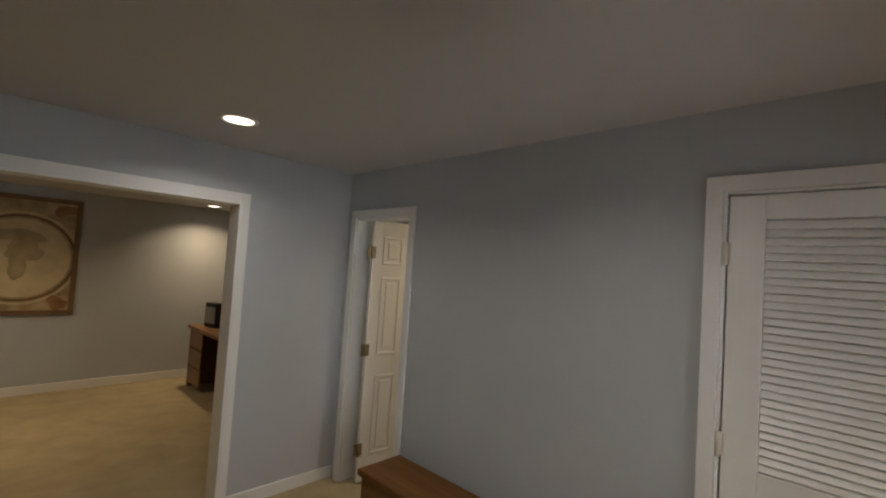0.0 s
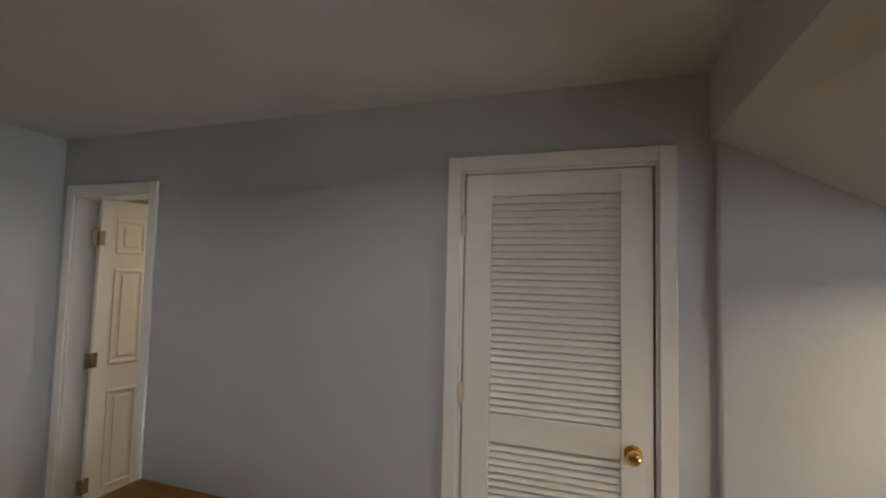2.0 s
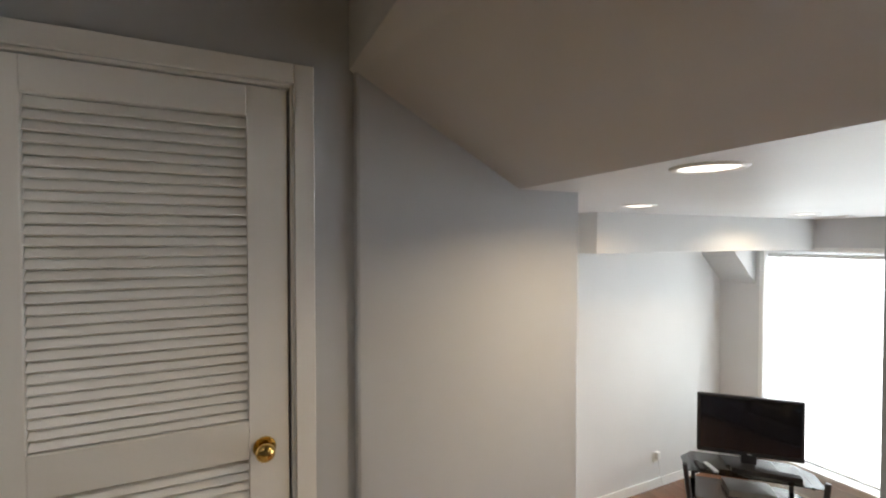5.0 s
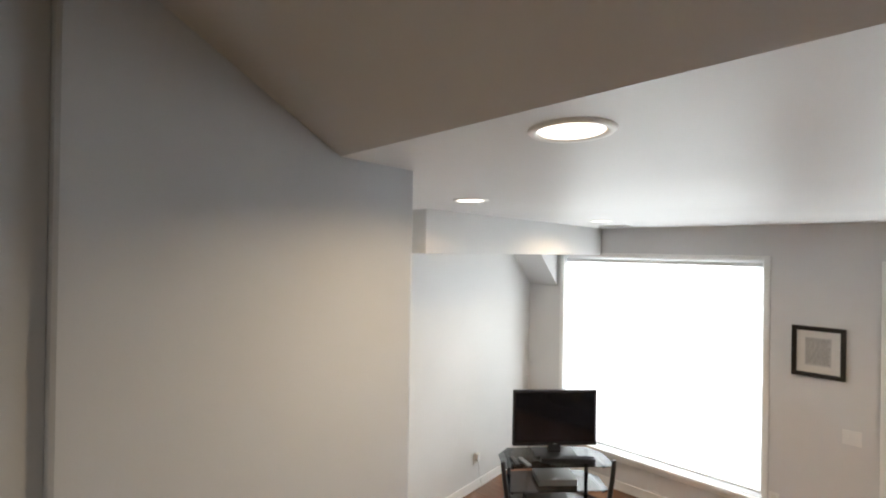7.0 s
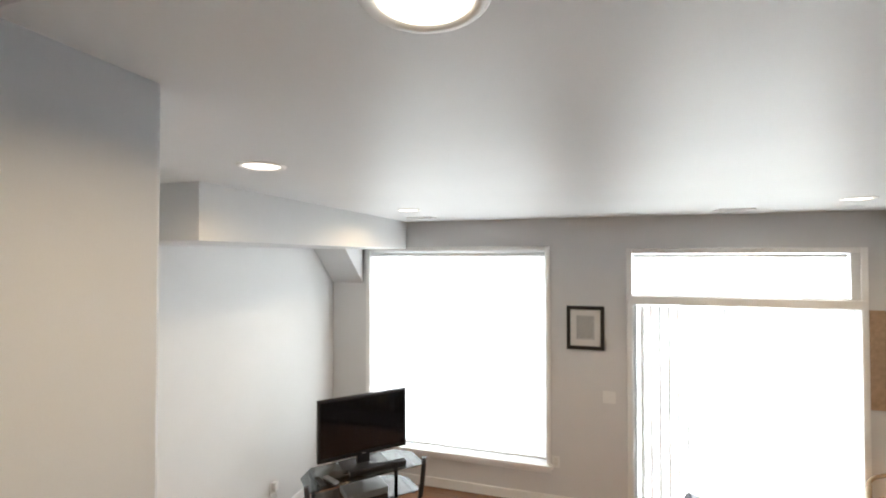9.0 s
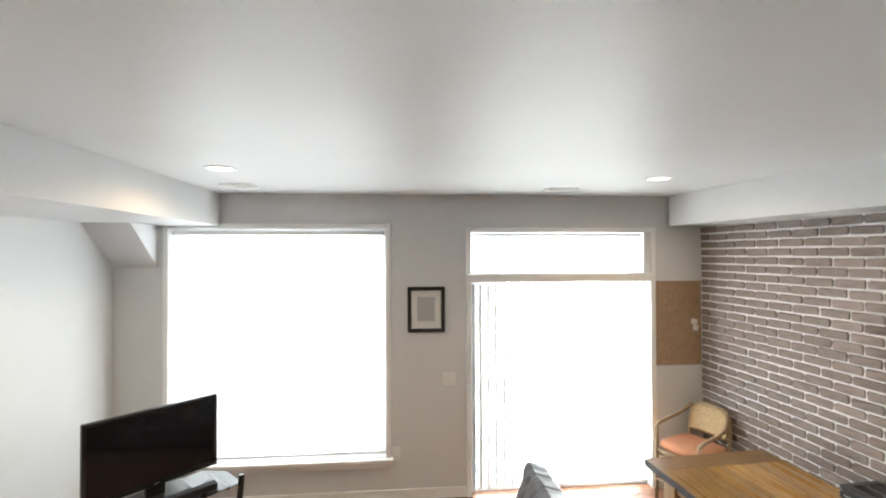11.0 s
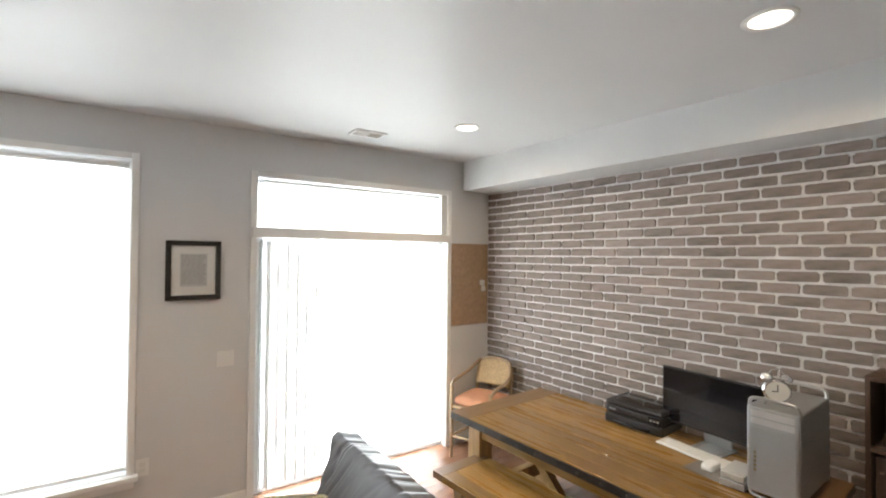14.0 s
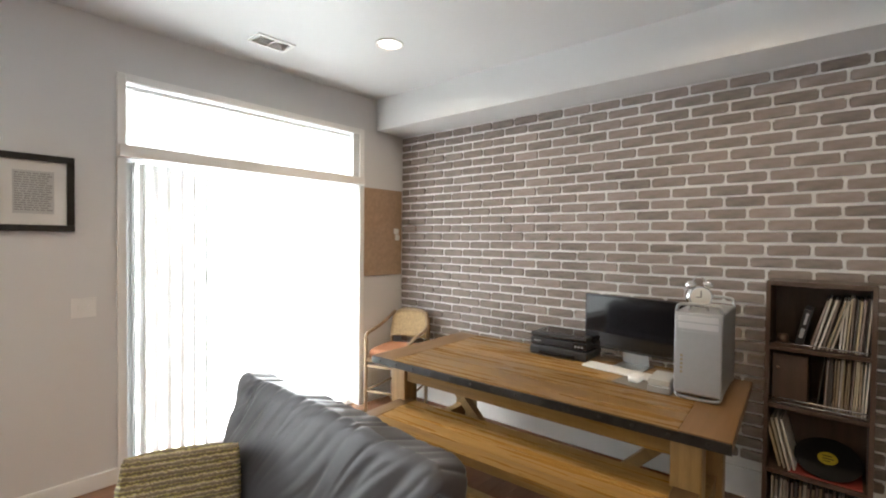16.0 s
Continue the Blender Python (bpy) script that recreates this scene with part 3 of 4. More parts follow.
each("drawer_front", M_DESK, [(0.33, 0.352, -0.45, -0.05, 0.06 + 0.22 * k, 0.26 + 0.22 * k) for k in range(3)], bevel=0.004, parent=desk)
boxes("back_panel", M_DESK, [(-0.38, -0.35, -0.46, 0.64, 0.2, 0.72)], parent=desk)
radio = base("desk_radio", -1.17, -6.95, FH + 0.76, 15, "small dark radio standing on the desk", "radio")
boxes("case", M_BLACK, [(-0.06, 0.06, -0.12, 0.12, 0, 0.30)], bevel=0.015, parent=radio)
boxes("face", M_ALU, [(0.0605, 0.066, -0.09, 0.09, 0.05, 0.25)], bevel=0.002, parent=radio)


# ---- living room things ----
def framed_print():
    p = base("framed_print", -0.1755, 4.198, 1.765, 0, "black framed print of grey text with white mat", "picture")
    a, b = 0.1745, 0.2115
    boxes("frame", M_FRAME, [(-a, a, -0.028, 0, -b, -b + 0.035), (-a, a, -0.028, 0, b - 0.035, b), (-a, -a + 0.035, -0.028, 0, -b + 0.035, b - 0.035), (a - 0.035, a, -0.028, 0, -b + 0.035, b - 0.035)], bevel=0.004, parent=p)
    boxes("mat", M_PAPER, [(-a + 0.035, a - 0.035, -0.010, -0.002, -b + 0.035, b - 0.035)], parent=p)
    boxes("sheet", mat("sheet_grey", (0.56, 0.56, 0.55), 0.8, var=0.05), [(-0.085, 0.085, -0.014, -0.0105, -0.115, 0.12)], parent=p)
    rng = random.Random(3)
    segs = []
    for k in range(17):
        z = 0.108 - k * 0.0125
        x = -0.078
        while x < 0.06:
            w = rng.uniform(0.01, 0.035)
            segs.append((x, min(x + w, 0.078), -0.0155, -0.0142, z - 0.006, z))
            x += w + 0.005
    boxes("text_bars", M_INK, segs, parent=p)


framed_print()


def plate(name, x, z, w, h, label, category, m=None, toggles=0, sockets=0):
    p = base(name, 0, 0, 0, 0, label, category)
    p.matrix_basis = m or pose(x, 4.199, z)
    boxes("plate", M_WHITE, [(-w / 2, w / 2, -0.007, 0, -h / 2, h / 2)], bevel=0.002, parent=p)
    for k in range(toggles):
        xx = (k - (toggles - 1) / 2) * 0.046
        boxes("toggle", M_WHITE, [(xx - 0.005, xx + 0.005, -0.016, -0.0072, -0.012, 0.012)], bevel=0.002, parent=p)
    for k in range(sockets):
        zz = (k - 0.5) * 0.04
        boxes("socket", M_PAPER, [(-0.017, 0.017, -0.009, -0.0072, zz - 0.014, zz + 0.014)], bevel=0.003, parent=p)


plate("light_switch", 0.04, 1.108, 0.118, 0.116, "white double light switch plate on the wall", "switch", toggles=2)
plate("wall_outlet", -0.46, 0.43, 0.075, 0.116, "white wall outlet under the window edge", "outlet", sockets=2)
plate("wall_outlet", 0, 0, 0.075, 0.116, "white outlet with a plug on the wall", "outlet", m=pose(-2.949, 3.13, 0.33, 0, 0, 90), sockets=2)

plug = base("plug_adapter", 0, 0, 0, 0, "white plug adapter in the wall outlet with a thin cable", "plug")
plug.matrix_basis = pose(-2.942, 3.13, 0.35, 0, 0, 90)
boxes("case", M_WHITE, [(-0.024, 0.024, -0.045, 0, -0.03, 0.045)], bevel=0.006, parent=plug)
tube("cable", M_WHITE, [(0, -0.03, -0.03), (0.01, -0.035, -0.10), (0.05, -0.02, -0.24), (0.10, -0.012, -0.335)], 0.0035, parent=plug)

cork = base("cork_board", 2.29, 4.198, 1.185, 0, "brown cork board fixed between door and brick wall", "cork board")
boxes("board", M_CORK, [(-0.215, 0.25, -0.012, 0, 0, 0.825)], bevel=0.003, parent=cork)
note = tagged(cushion("paper_note", M_PAPER, 0.07, 0.015, 0.06, cuts=4, wrinkle=0.01), "crumpled white paper pinned to the cork board", "paper")
note.location = (2.46, 4.178, 1.61)
note = tagged(cushion("paper_note", M_PAPER, 0.06, 0.015, 0.06, cuts=4, wrinkle=0.01), "crumpled white paper pinned to the cork board", "paper")
note.location = (2.475, 4.178, 1.55)


# television on a glass stand
TVR = 46
stand = base("tv_stand", -2.13, 3.31, 0, TVR, "black tubular stand with smoked glass shelves", "tv stand")
for z, w, d in ((0.555, 1.06, 0.42), (0.32, 0.98, 0.40), (0.10, 0.98, 0.40)):
    bm = bmesh.new()
    f = [(-w / 2, 0.06), (-w / 2 + 0.12, d / 2), (w / 2 - 0.12, d / 2), (w / 2, 0.06), (w / 2, -d / 2 + 0.02), (w / 2 - 0.02, -d / 2), (-w / 2 + 0.02, -d / 2), (-w / 2, -d / 2 + 0.02)]
    lo = [bm.verts.new((x, y, z - 0.008)) for x, y in f]
    hi = [bm.verts.new((x, y, z)) for x, y in f]
    bm.faces.new(lo), bm.faces.new(hi)
    for k in range(len(f)):
        bm.faces.new((lo[k], lo[(k + 1) % 8], hi[(k + 1) % 8], hi[k]))
    new("shelf", data_of("shelf", bm, M_GLASSDARK)).parent = stand
for s in (-1, 1):
    tube("leg", M_BLACK, [(s * 0.46, -0.19, 0.0), (s * 0.49, -0.20, 0.25), (s * 0.52, -0.20, 0.45), (s * 0.535, -0.19, 0.60)], 0.022, parent=stand)
    rod("leg", M_BLACK, (s * 0.40, 0.15, 0), (s * 0.40, 0.15, 0.545), 0.020, parent=stand)
    each("crossbar", M_BLACK, [(s * 0.44 - 0.012, s * 0.44 + 0.012, -0.18, 0.15, z - 0.034, z - 0.0085) for z in (0.555, 0.32, 0.10)], bevel=0.003, parent=stand)
tv = base("television", -2.155, 3.385, 0.556, TVR, "black flat-screen television switched off on a pedestal", "television")
boxes("panel", M_BLACK, [(-0.424, 0.424, -0.022, 0.022, 0.085, 0.634)], bevel=0.006, parent=tv)
boxes("screen", M_SCREEN, [(-0.40, 0.40, -0.0245, -0.0225, 0.125, 0.612)], parent=tv)
boxes("back_shell", M_BLACK, [(-0.28, 0.28, 0.022, 0.06, 0.13, 0.52)], bevel=0.012, parent=tv)
boxes("neck", M_BLACK, [(-0.06, 0.06, -0.015, 0.03, 0.012, 0.09)], bevel=0.004, parent=tv)
boxes("foot", M_BLACK, [(-0.21, 0.21, -0.10, 0.12, 0.0, 0.014)], bevel=0.005, parent=tv)
boxes("mark", M_ALU, [(-0.018, 0.018, -0.0235, -0.0226, 0.098, 0.106)], parent=tv)
Rtv = pose(-2.13, 3.31, 0, 0, 0, TVR)


def on_stand(name, material, segs, x, y, z, rz, label, category, bevel=0.006):
    ob = boxes(name, material, segs, bevel=bevel)
    ob.matrix_basis = Rtv @ pose(x, y, z, 0, 0, rz)
    return tagged(ob, label, category)


on_stand("sound_bar", M_BLACK, [(-0.26, 0.26, -0.035, 0.035, 0, 0.045)], 0.11, -0.12, 0.556, -3, "black sound bar lying before the television", "speaker")
on_stand("remote_control", M_BLACK, [(-0.022, 0.022, -0.085, 0.085, 0, 0.018)], -0.40, -0.10, 0.556, 8, "black remote control on the glass shelf", "remote control")
on_stand("remote_control", M_ALU, [(-0.022, 0.022, -0.085, 0.085, 0, 0.018)], -0.31, -0.11, 0.556, 20, "grey remote control on the glass shelf", "remote control")
on_stand("cable_box", mat("grey_box", (0.20, 0.20, 0.20), 0.4, metal=0.4), [(-0.19, 0.19, -0.12, 0.12, 0.004, 0.065)], 0.02, 0.0, 0.321, 0, "grey cable box on the middle shelf", "cable box")
on_stand("media_player", M_BLACK, [(-0.21, 0.21, -0.13, 0.13, 0.004, 0.055)], -0.05, 0.0, 0.101, 0, "black media player on the bottom shelf", "media player")


# farmhouse table with bench
TX0, TX1, TY0, TY1, TZ = 1.47, 2.45, 1.225, 3.24, 0.76
table = base("farm_table", (TX0 + TX1) / 2, (TY0 + TY1) / 2, 0, 4.0, "rustic honey-brown plank table with studded iron edge", "table")
hx, hy = (TX1 - TX0) / 2, (TY1 - TY0) / 2


def planks(parent, hx_, hy_, end, z, th, n_, mat_long, mat_end):
    w = 2 * hx_ / n_
    for k in range(n_):
        x = -hx_ + k * w
        boxes("plank", mat_long, [(x + 0.002, x + w - 0.002, -hy_ + end, hy_ - end, z - th, z - 0.0015 * (k % 2))], bevel=0.002, parent=parent)
    if mat_end:
        for s in (-1, 1):
            y0, y1 = sorted((s * (hy_ - end + 0.001), s * hy_))
            boxes("end_plank", mat_end, [(-hx_, hx_, y0, y1, z - th, z)], bevel=0.003, parent=parent)


planks(table, hx, hy, 0.19, TZ, 0.045, 8, M_TABLE, M_TABLEEND)
boxes("edge_strip", M_IRON, [(-hx - 0.006, -hx - 0.0005, -hy, hy, TZ - 0.048, TZ - 0.004), (hx + 0.0005, hx + 0.006, -hy, hy, TZ - 0.048, TZ - 0.004)], parent=table)
bm = bmesh.new()
bmesh.ops.create_uvsphere(bm, u_segments=8, v_segments=5, radius=0.008)
stud_me = data_of("stud", bm, M_IRON, True)
for k in range(14):
    stud = new("stud", stud_me)
    stud.parent = table
    stud.location = (-hx - 0.006, -hy + 0.08 + k * (2 * hy - 0.16) / 13, TZ - 0.026)
each("apron", M_TABLE, [(-hx + 0.09, -hx + 0.115, -hy + 0.2, hy - 0.2, TZ - 0.15, TZ - 0.046), (hx - 0.115, hx - 0.09, -hy + 0.2, hy - 0.2, TZ - 0.15, TZ - 0.046)], bevel=0.003, parent=table)
for sx in (-1, 1):
    for sy in (-1, 1):
        x, y = sx * (hx - 0.13), sy * (hy - 0.17)
        boxes("leg", M_LEG, [(x - 0.06, x + 0.06, y - 0.06, y + 0.06, 0, TZ - 0.046)], bevel=0.006, parent=table)
for sy in (-1, 1):
    y = sy * (hy - 0.17)
    boxes("cross_rail", M_LEG, [(-hx + 0.19, hx - 0.19, y - 0.03, y + 0.03, 0.16, 0.26)], bevel=0.004, parent=table)
    brace = boxes("brace", M_LEG, [(-0.03, 0.03, -0.28, 0.28, -0.03, 0.03)], bevel=0.004, parent=table)
    brace.matrix_basis = pose(0, sy * (hy - 0.40), 0.43, sy * 45)
boxes("stretcher", M_LEG, [(-0.045, 0.045, -hy + 0.2, hy - 0.2, 0.17, 0.25)], bevel=0.004, parent=table)

bench = base("farm_bench", 1.40, 2.16, 0.0, 5, "rustic honey-brown plank bench beside the table", "bench")
planks(bench, 0.21, 0.86, 0.10, 0.49, 0.045, 4, M_TABLE, M_TABLEEND)
for sx in (-1, 1):
    for sy in (-1, 1):
        boxes("leg", M_LEG, [(sx * 0.13 - 0.04, sx * 0.13 + 0.04, sy * 0.66 - 0.04, sy * 0.66 + 0.04, 0, 0.444)], bevel=0.005, parent=bench)
boxes("stretcher", M_LEG, [(-0.03, 0.03, -0.62, 0.62, 0.12, 0.19)], bevel=0.004, parent=bench)

# computer on the table
pc = base("computer_tower", 2.175, 1.42, TZ, 3, "silver aluminium computer tower with perforated front", "computer")
boxes("case", M_ALU, [(-0.232, 0.23, -0.103, 0.103, 0.03, 0.428)], bevel=0.008, parent=pc)
boxes("front_mesh", mat("perforated_aluminium", (0.42, 0.43, 0.44), 0.5, metal=0.7, scale=40, var=0.02), [(-0.2345, -0.2325, -0.09, 0.09, 0.05, 0.335)], parent=pc)
each("drive_door", mat("pale_aluminium", (0.62, 0.62, 0.62), 0.42, metal=0.6, var=0.05), [(-0.236, -0.2325, -0.085, 0.085, 0.350, 0.378), (-0.236, -0.2325, -0.085, 0.085, 0.385, 0.413)], bevel=0.001, parent=pc)
each("port", M_HINGE, [(-0.236, -0.2346, 0.062, 0.074, 0.13 + k * 0.02, 0.143 + k * 0.02) for k in range(5)], parent=pc)
for x in (-0.20, 0.20):
    s = -1 if x < 0 else 1
    tube("handle", M_ALU, [(x, -0.098, 0.405), (x + s * 0.02, -0.098, 0.455), (x + s * 0.02, -0.07, 0.470), (x + s * 0.02, 0.07, 0.470), (x + s * 0.02, 0.098, 0.455), (x, 0.098, 0.405)], 0.008, parent=pc)
    tube("foot", M_ALU, [(x, -0.098, 0.045), (x + s * 0.02, -0.098, 0.02), (x + s * 0.02, -0.07, 0.009), (x + s * 0.02, 0.07, 0.009), (x + s * 0.02, 0.098, 0.02), (x, 0.098, 0.045)], 0.008, parent=pc)

clock = base("alarm_clock", 2.05, 1.43, TZ + 0.4285, -58, "silver twin-bell alarm clock standing on the computer", "clock")
rod("body", M_CHROME, (0, 0.025, 0.068), (0, -0.02, 0.068), 0.052, parent=clock, seg=32, bevel=0.004)
rod("dial", M_PAPER, (0, -0.0195, 0.068), (0, -0.023, 0.068), 0.043, parent=clock, seg=32)
boxes("pointers", M_BLACK, [(-0.002, 0.002, -0.026, -0.024, 0.066, 0.098), (-0.022, 0.002, -0.026, -0.024, 0.066, 0.070)], parent=clock)
for s in (-1, 1):
    rod("leg", M_CHROME, (s * 0.026, 0, 0.028), (s * 0.042, 0, 0.0), 0.005, parent=clock)
    bm = bmesh.new()
    bmesh.ops.create_uvsphere(bm, u_segments=16, v_segments=10, radius=0.026)
    for v in bm.verts:
        v.co.z = max(v.co.z, -0.004)
    bell = new("bell", data_of("bell", bm, M_CHROME, True))
    bell.parent = clock
    bell.matrix_basis = pose(s * 0.034, 0, 0.122, 0, s * 28)
tube("carrying_handle", M_CHROME, [(-0.03, 0, 0.135), (-0.02, 0, 0.165), (0.02, 0, 0.165), (0.03, 0, 0.135)], 0.003, parent=clock)
clock.scale = (1.1, 1.1, 1.03)

mon = base("computer_monitor", 2.33, 1.845, TZ, -93, "thin black glossy computer monitor on an aluminium foot", "monitor")
boxes("panel", M_BLACK, [(-0.31, 0.31, -0.012, 0.016, 0.085, 0.43)], bevel=0.005, parent=mon)
boxes("screen", M_SCREEN, [(-0.30, 0.30, -0.0145, -0.0125, 0.10, 0.42)], parent=mon)
tube("foot", M_ALU, [(-0.07, 0.11, 0.006), (-0.07, -0.11, 0.006), (0.07, -0.11, 0.006), (0.07, 0.11, 0.006)], 0.006, parent=mon, cyclic=True)
boxes("foot_plate", M_ALU, [(-0.09, 0.09, -0.10, 0.10, 0.0, 0.008)], bevel=0.003, parent=mon)
st = boxes("neck", M_ALU, [(-0.08, 0.08, -0.005, 0.005, -0.01, 0.20)], bevel=0.003, parent=mon)
st.matrix_basis = pose(0, 0.06, 0.012, 12)

kb = boxes("keyboard", M_WHITE, [(-0.06, 0.06, -0.215, 0.215, 0, 0.012)], bevel=0.004)
kb.matrix_basis = pose(2.18, 1.865, TZ + 0.001, 0, 0, -5)
tagged(kb, "slim white computer keyboard on the table", "keyboard")
keys = boxes("keys", M_PAPER, [(-0.05 + r * 0.019, -0.034 + r * 0.019, -0.205 + c * 0.0275, -0.181 + c * 0.0275, 0.0125, 0.015) for r in range(5) for c in range(15)], bevel=0.001, parent=kb)
pad = tagged(boxes("mouse_pad", mat("grey_pad", (0.22, 0.21, 0.20), 0.8), [(-0.10, 0.10, -0.12, 0.12, 0, 0.003)], bevel=0.001), "thin grey mouse pad on the table", "mouse pad")
pad.matrix_basis = pose(2.05, 1.70, TZ + 0.001, 0, 0, -6)
ms = tagged(cushion("computer_mouse", M_WHITE, 0.11, 0.06, 0.034, cuts=5), "small white computer mouse on the pad", "mouse")
ms.matrix_basis = pose(2.06, 1.73, TZ + 0.021)
hub = base("desktop_drive", 2.04, 1.585, TZ, 4, "stack of two silver desktop drives beside the computer", "drive")
boxes("drive", M_ALU, [(-0.10, 0.10, -0.055, 0.055, 0.002, 0.036)], bevel=0.005, parent=hub)
boxes("drive", mat("silver_plastic", (0.55, 0.55, 0.54), 0.4, metal=0.3, var=0.05), [(-0.09, 0.10, -0.05, 0.055, 0.038, 0.068)], bevel=0.005, parent=hub)
tube("cable", M_WHITE, [(0.1, 0.02, 0.02), (0.17, 0.06, 0.01), (0.2, 0.16, 0.006), (0.12, 0.2, 0.006)], 0.003, parent=hub)

printer = base("inkjet_printer", 2.34, 2.30, TZ, -86, "black inkjet printer with curved lid", "printer")
M_PRINTER = mat("printer_black", (0.022, 0.022, 0.024), 0.42, scale=12, var=0.15, bump=0.05)
boxes("body", M_PRINTER, [(-0.20, 0.20, -0.13, 0.15, 0.0, 0.062)], bevel=0.014, parent=printer)
boxes("mid_body", M_BLACK, [(-0.198, 0.198, -0.12, 0.148, 0.066, 0.118)], bevel=0.012, parent=printer)
boxes("lid", M_PRINTER, [(-0.195, 0.195, -0.125, 0.145, 0.122, 0.150)], bevel=0.012, parent=printer)
boxes("lid_glass", M_SCREEN, [(-0.15, 0.15, -0.08, 0.11, 0.1505, 0.153)], bevel=0.001, parent=printer)
boxes("paper_tray", M_SCREEN, [(-0.12, 0.12, -0.150, -0.128, 0.012, 0.030)], bevel=0.003, parent=printer)
boxes("control_panel", M_SCREEN, [(0.11, 0.19, -0.132, -0.119, 0.075, 0.112)], bevel=0.003, parent=printer)
each("button", M_ALU, [(0.12 + 0.022 * k, 0.134 + 0.022 * k, -0.1335, -0.1322, 0.086, 0.098) for k in range(3)], parent=printer)
boxes("mark", M_ALU, [(-0.17, -0.12, -0.1215, -0.1202, 0.088, 0.097)], parent=printer)


# bookcase with records
bc = base("bookcase", 2.54, 0.985, 0, 0, "dark brown open bookcase filled with records", "bookcase")
each("side_panel", M_SHELF, [(-0.15, 0.12, -0.21, -0.19, 0, 1.335), (-0.15, 0.12, 0.19, 0.21, 0, 1.335)], bevel=0.002, parent=bc)
each("shelf", M_SHELF, [(-0.148, 0.118, -0.19, 0.19, z - 0.02, z) for z in (0.08, 0.36, 0.70, 1.0)] + [(-0.15, 0.12, -0.19, 0.19, 1.312, 1.335)], bevel=0.002, parent=bc)
boxes("back_panel", M_SHELF, [(0.108, 0.12, -0.19, 0.19, 0.08, 1.312)], parent=bc)
for z in (1.02, 0.735, 0.715):
    rod("rail", M_CHROME, (-0.145, -0.189, z), (-0.145, 0.189, z), 0.004, parent=bc)
rng = random.Random(7)
COL = [(0.55, 0.52, 0.45), (0.30, 0.24, 0.17), (0.10, 0.09, 0.09), (0.42, 0.36, 0.25), (0.62, 0.60, 0.56), (0.25, 0.20, 0.18), (0.36, 0.33, 0.30)]
SLEEVES = [mat("record_sleeve", c, 0.6, scale=20, var=0.15) for c in COL]


def records(z, y0, y1, n_, lean, h=0.27):
    for k in range(n_):
        y = y0 + (y1 - y0) * k / max(n_ - 1, 1)
        th = abs(y1 - y0) / max(n_, 2) * rng.uniform(0.55, 0.85)
        hh = h * rng.uniform(0.93, 1.0)
        ob = boxes("record", SLEEVES[rng.randrange(7)], [(-0.12, 0.09, -th / 2, th / 2, 0, hh)], bevel=0.001)
        ob.matrix_basis = pose(2.54 + rng.uniform(-0.012, 0.012), 0.985 + y, z + 0.004 + abs(math.sin(radians(lean))) * th, lean + rng.uniform(-1, 1))
        tagged(ob, "worn record sleeve standing in the bookcase", "record", "records in the bookcase")


records(1.0, 0.03, -0.05, 6, 14)
records(1.0, -0.08, -0.175, 9, 4)
records(0.70, -0.03, -0.175, 15, 2)
records(0.70, 0.0, -0.01, 1, 6)
records(0.36, 0.14, 0.08, 4, -14)
records(0.08, 0.17, -0.17, 22, 1, 0.23)
crate = base("storage_box", 2.53, 1.095, 0.701, 0, "dark brown storage box standing on the shelf", "box")
boxes("body", M_SHELF, [(-0.11, 0.09, -0.075, 0.07, 0, 0.255)], bevel=0.004, parent=crate)
rod("knob", M_CHROME, (-0.122, 0.045, 0.19), (-0.108, 0.045, 0.19), 0.008, parent=crate)
jug = base("spool", 2.50, 1.13, 1.0, 0, "small dark wooden pot on the shelf", "pot")
rod("body", M_SHELF, (0, 0, 0), (0, 0, 0.05), 0.03, 0.022, parent=jug)
bk = boxes("book", M_BLACK, [(-0.09, 0.08, -0.016, 0.016, 0.006, 0.20)], bevel=0.002)
bk.matrix_basis = pose(2.53, 1.065, 1.0, 12)
tagged(bk, "black book with silver lettering bars on the top shelf", "book")
boxes("spine_bars", M_ALU, [(-0.0915, -0.0905, -0.008, 0.008, 0.05, 0.10), (-0.0915, -0.0905, -0.005, 0.005, 0.12, 0.18)], parent=bk)
sleeve = tagged(boxes("record_sleeve", M_RED, [(-0.13, 0.09, -0.15, 0.13, 0, 0.006)], bevel=0.001), "red record sleeve lying on the shelf", "record")
sleeve.matrix_basis = pose(2.54, 0.96, 0.361)
disc = base("vinyl_record", 2.43, 0.94, 0.372, 0, "black vinyl record with yellow label leaning in the bookcase", "record")
disc.matrix_basis = pose(2.53, 0.94, 0.435, 0, -28, 0)
rod("disc", M_BLACK, (0, 0, -0.001), (0, 0, 0.001), 0.135, parent=disc, seg=48)
rod("label", M_YELLOW, (0, 0, 0.0012), (0, 0, 0.002), 0.040, parent=disc, seg=32)
boxes("label_bars", M_BLACK, [(-0.006, 0.0, -0.024, 0.02, 0.0021, 0.0026), (0.012, 0.018, -0.018, 0.022, 0.0021, 0.0026), (-0.022, -0.017, -0.012, 0.016, 0.0021, 0.0026)], parent=disc)


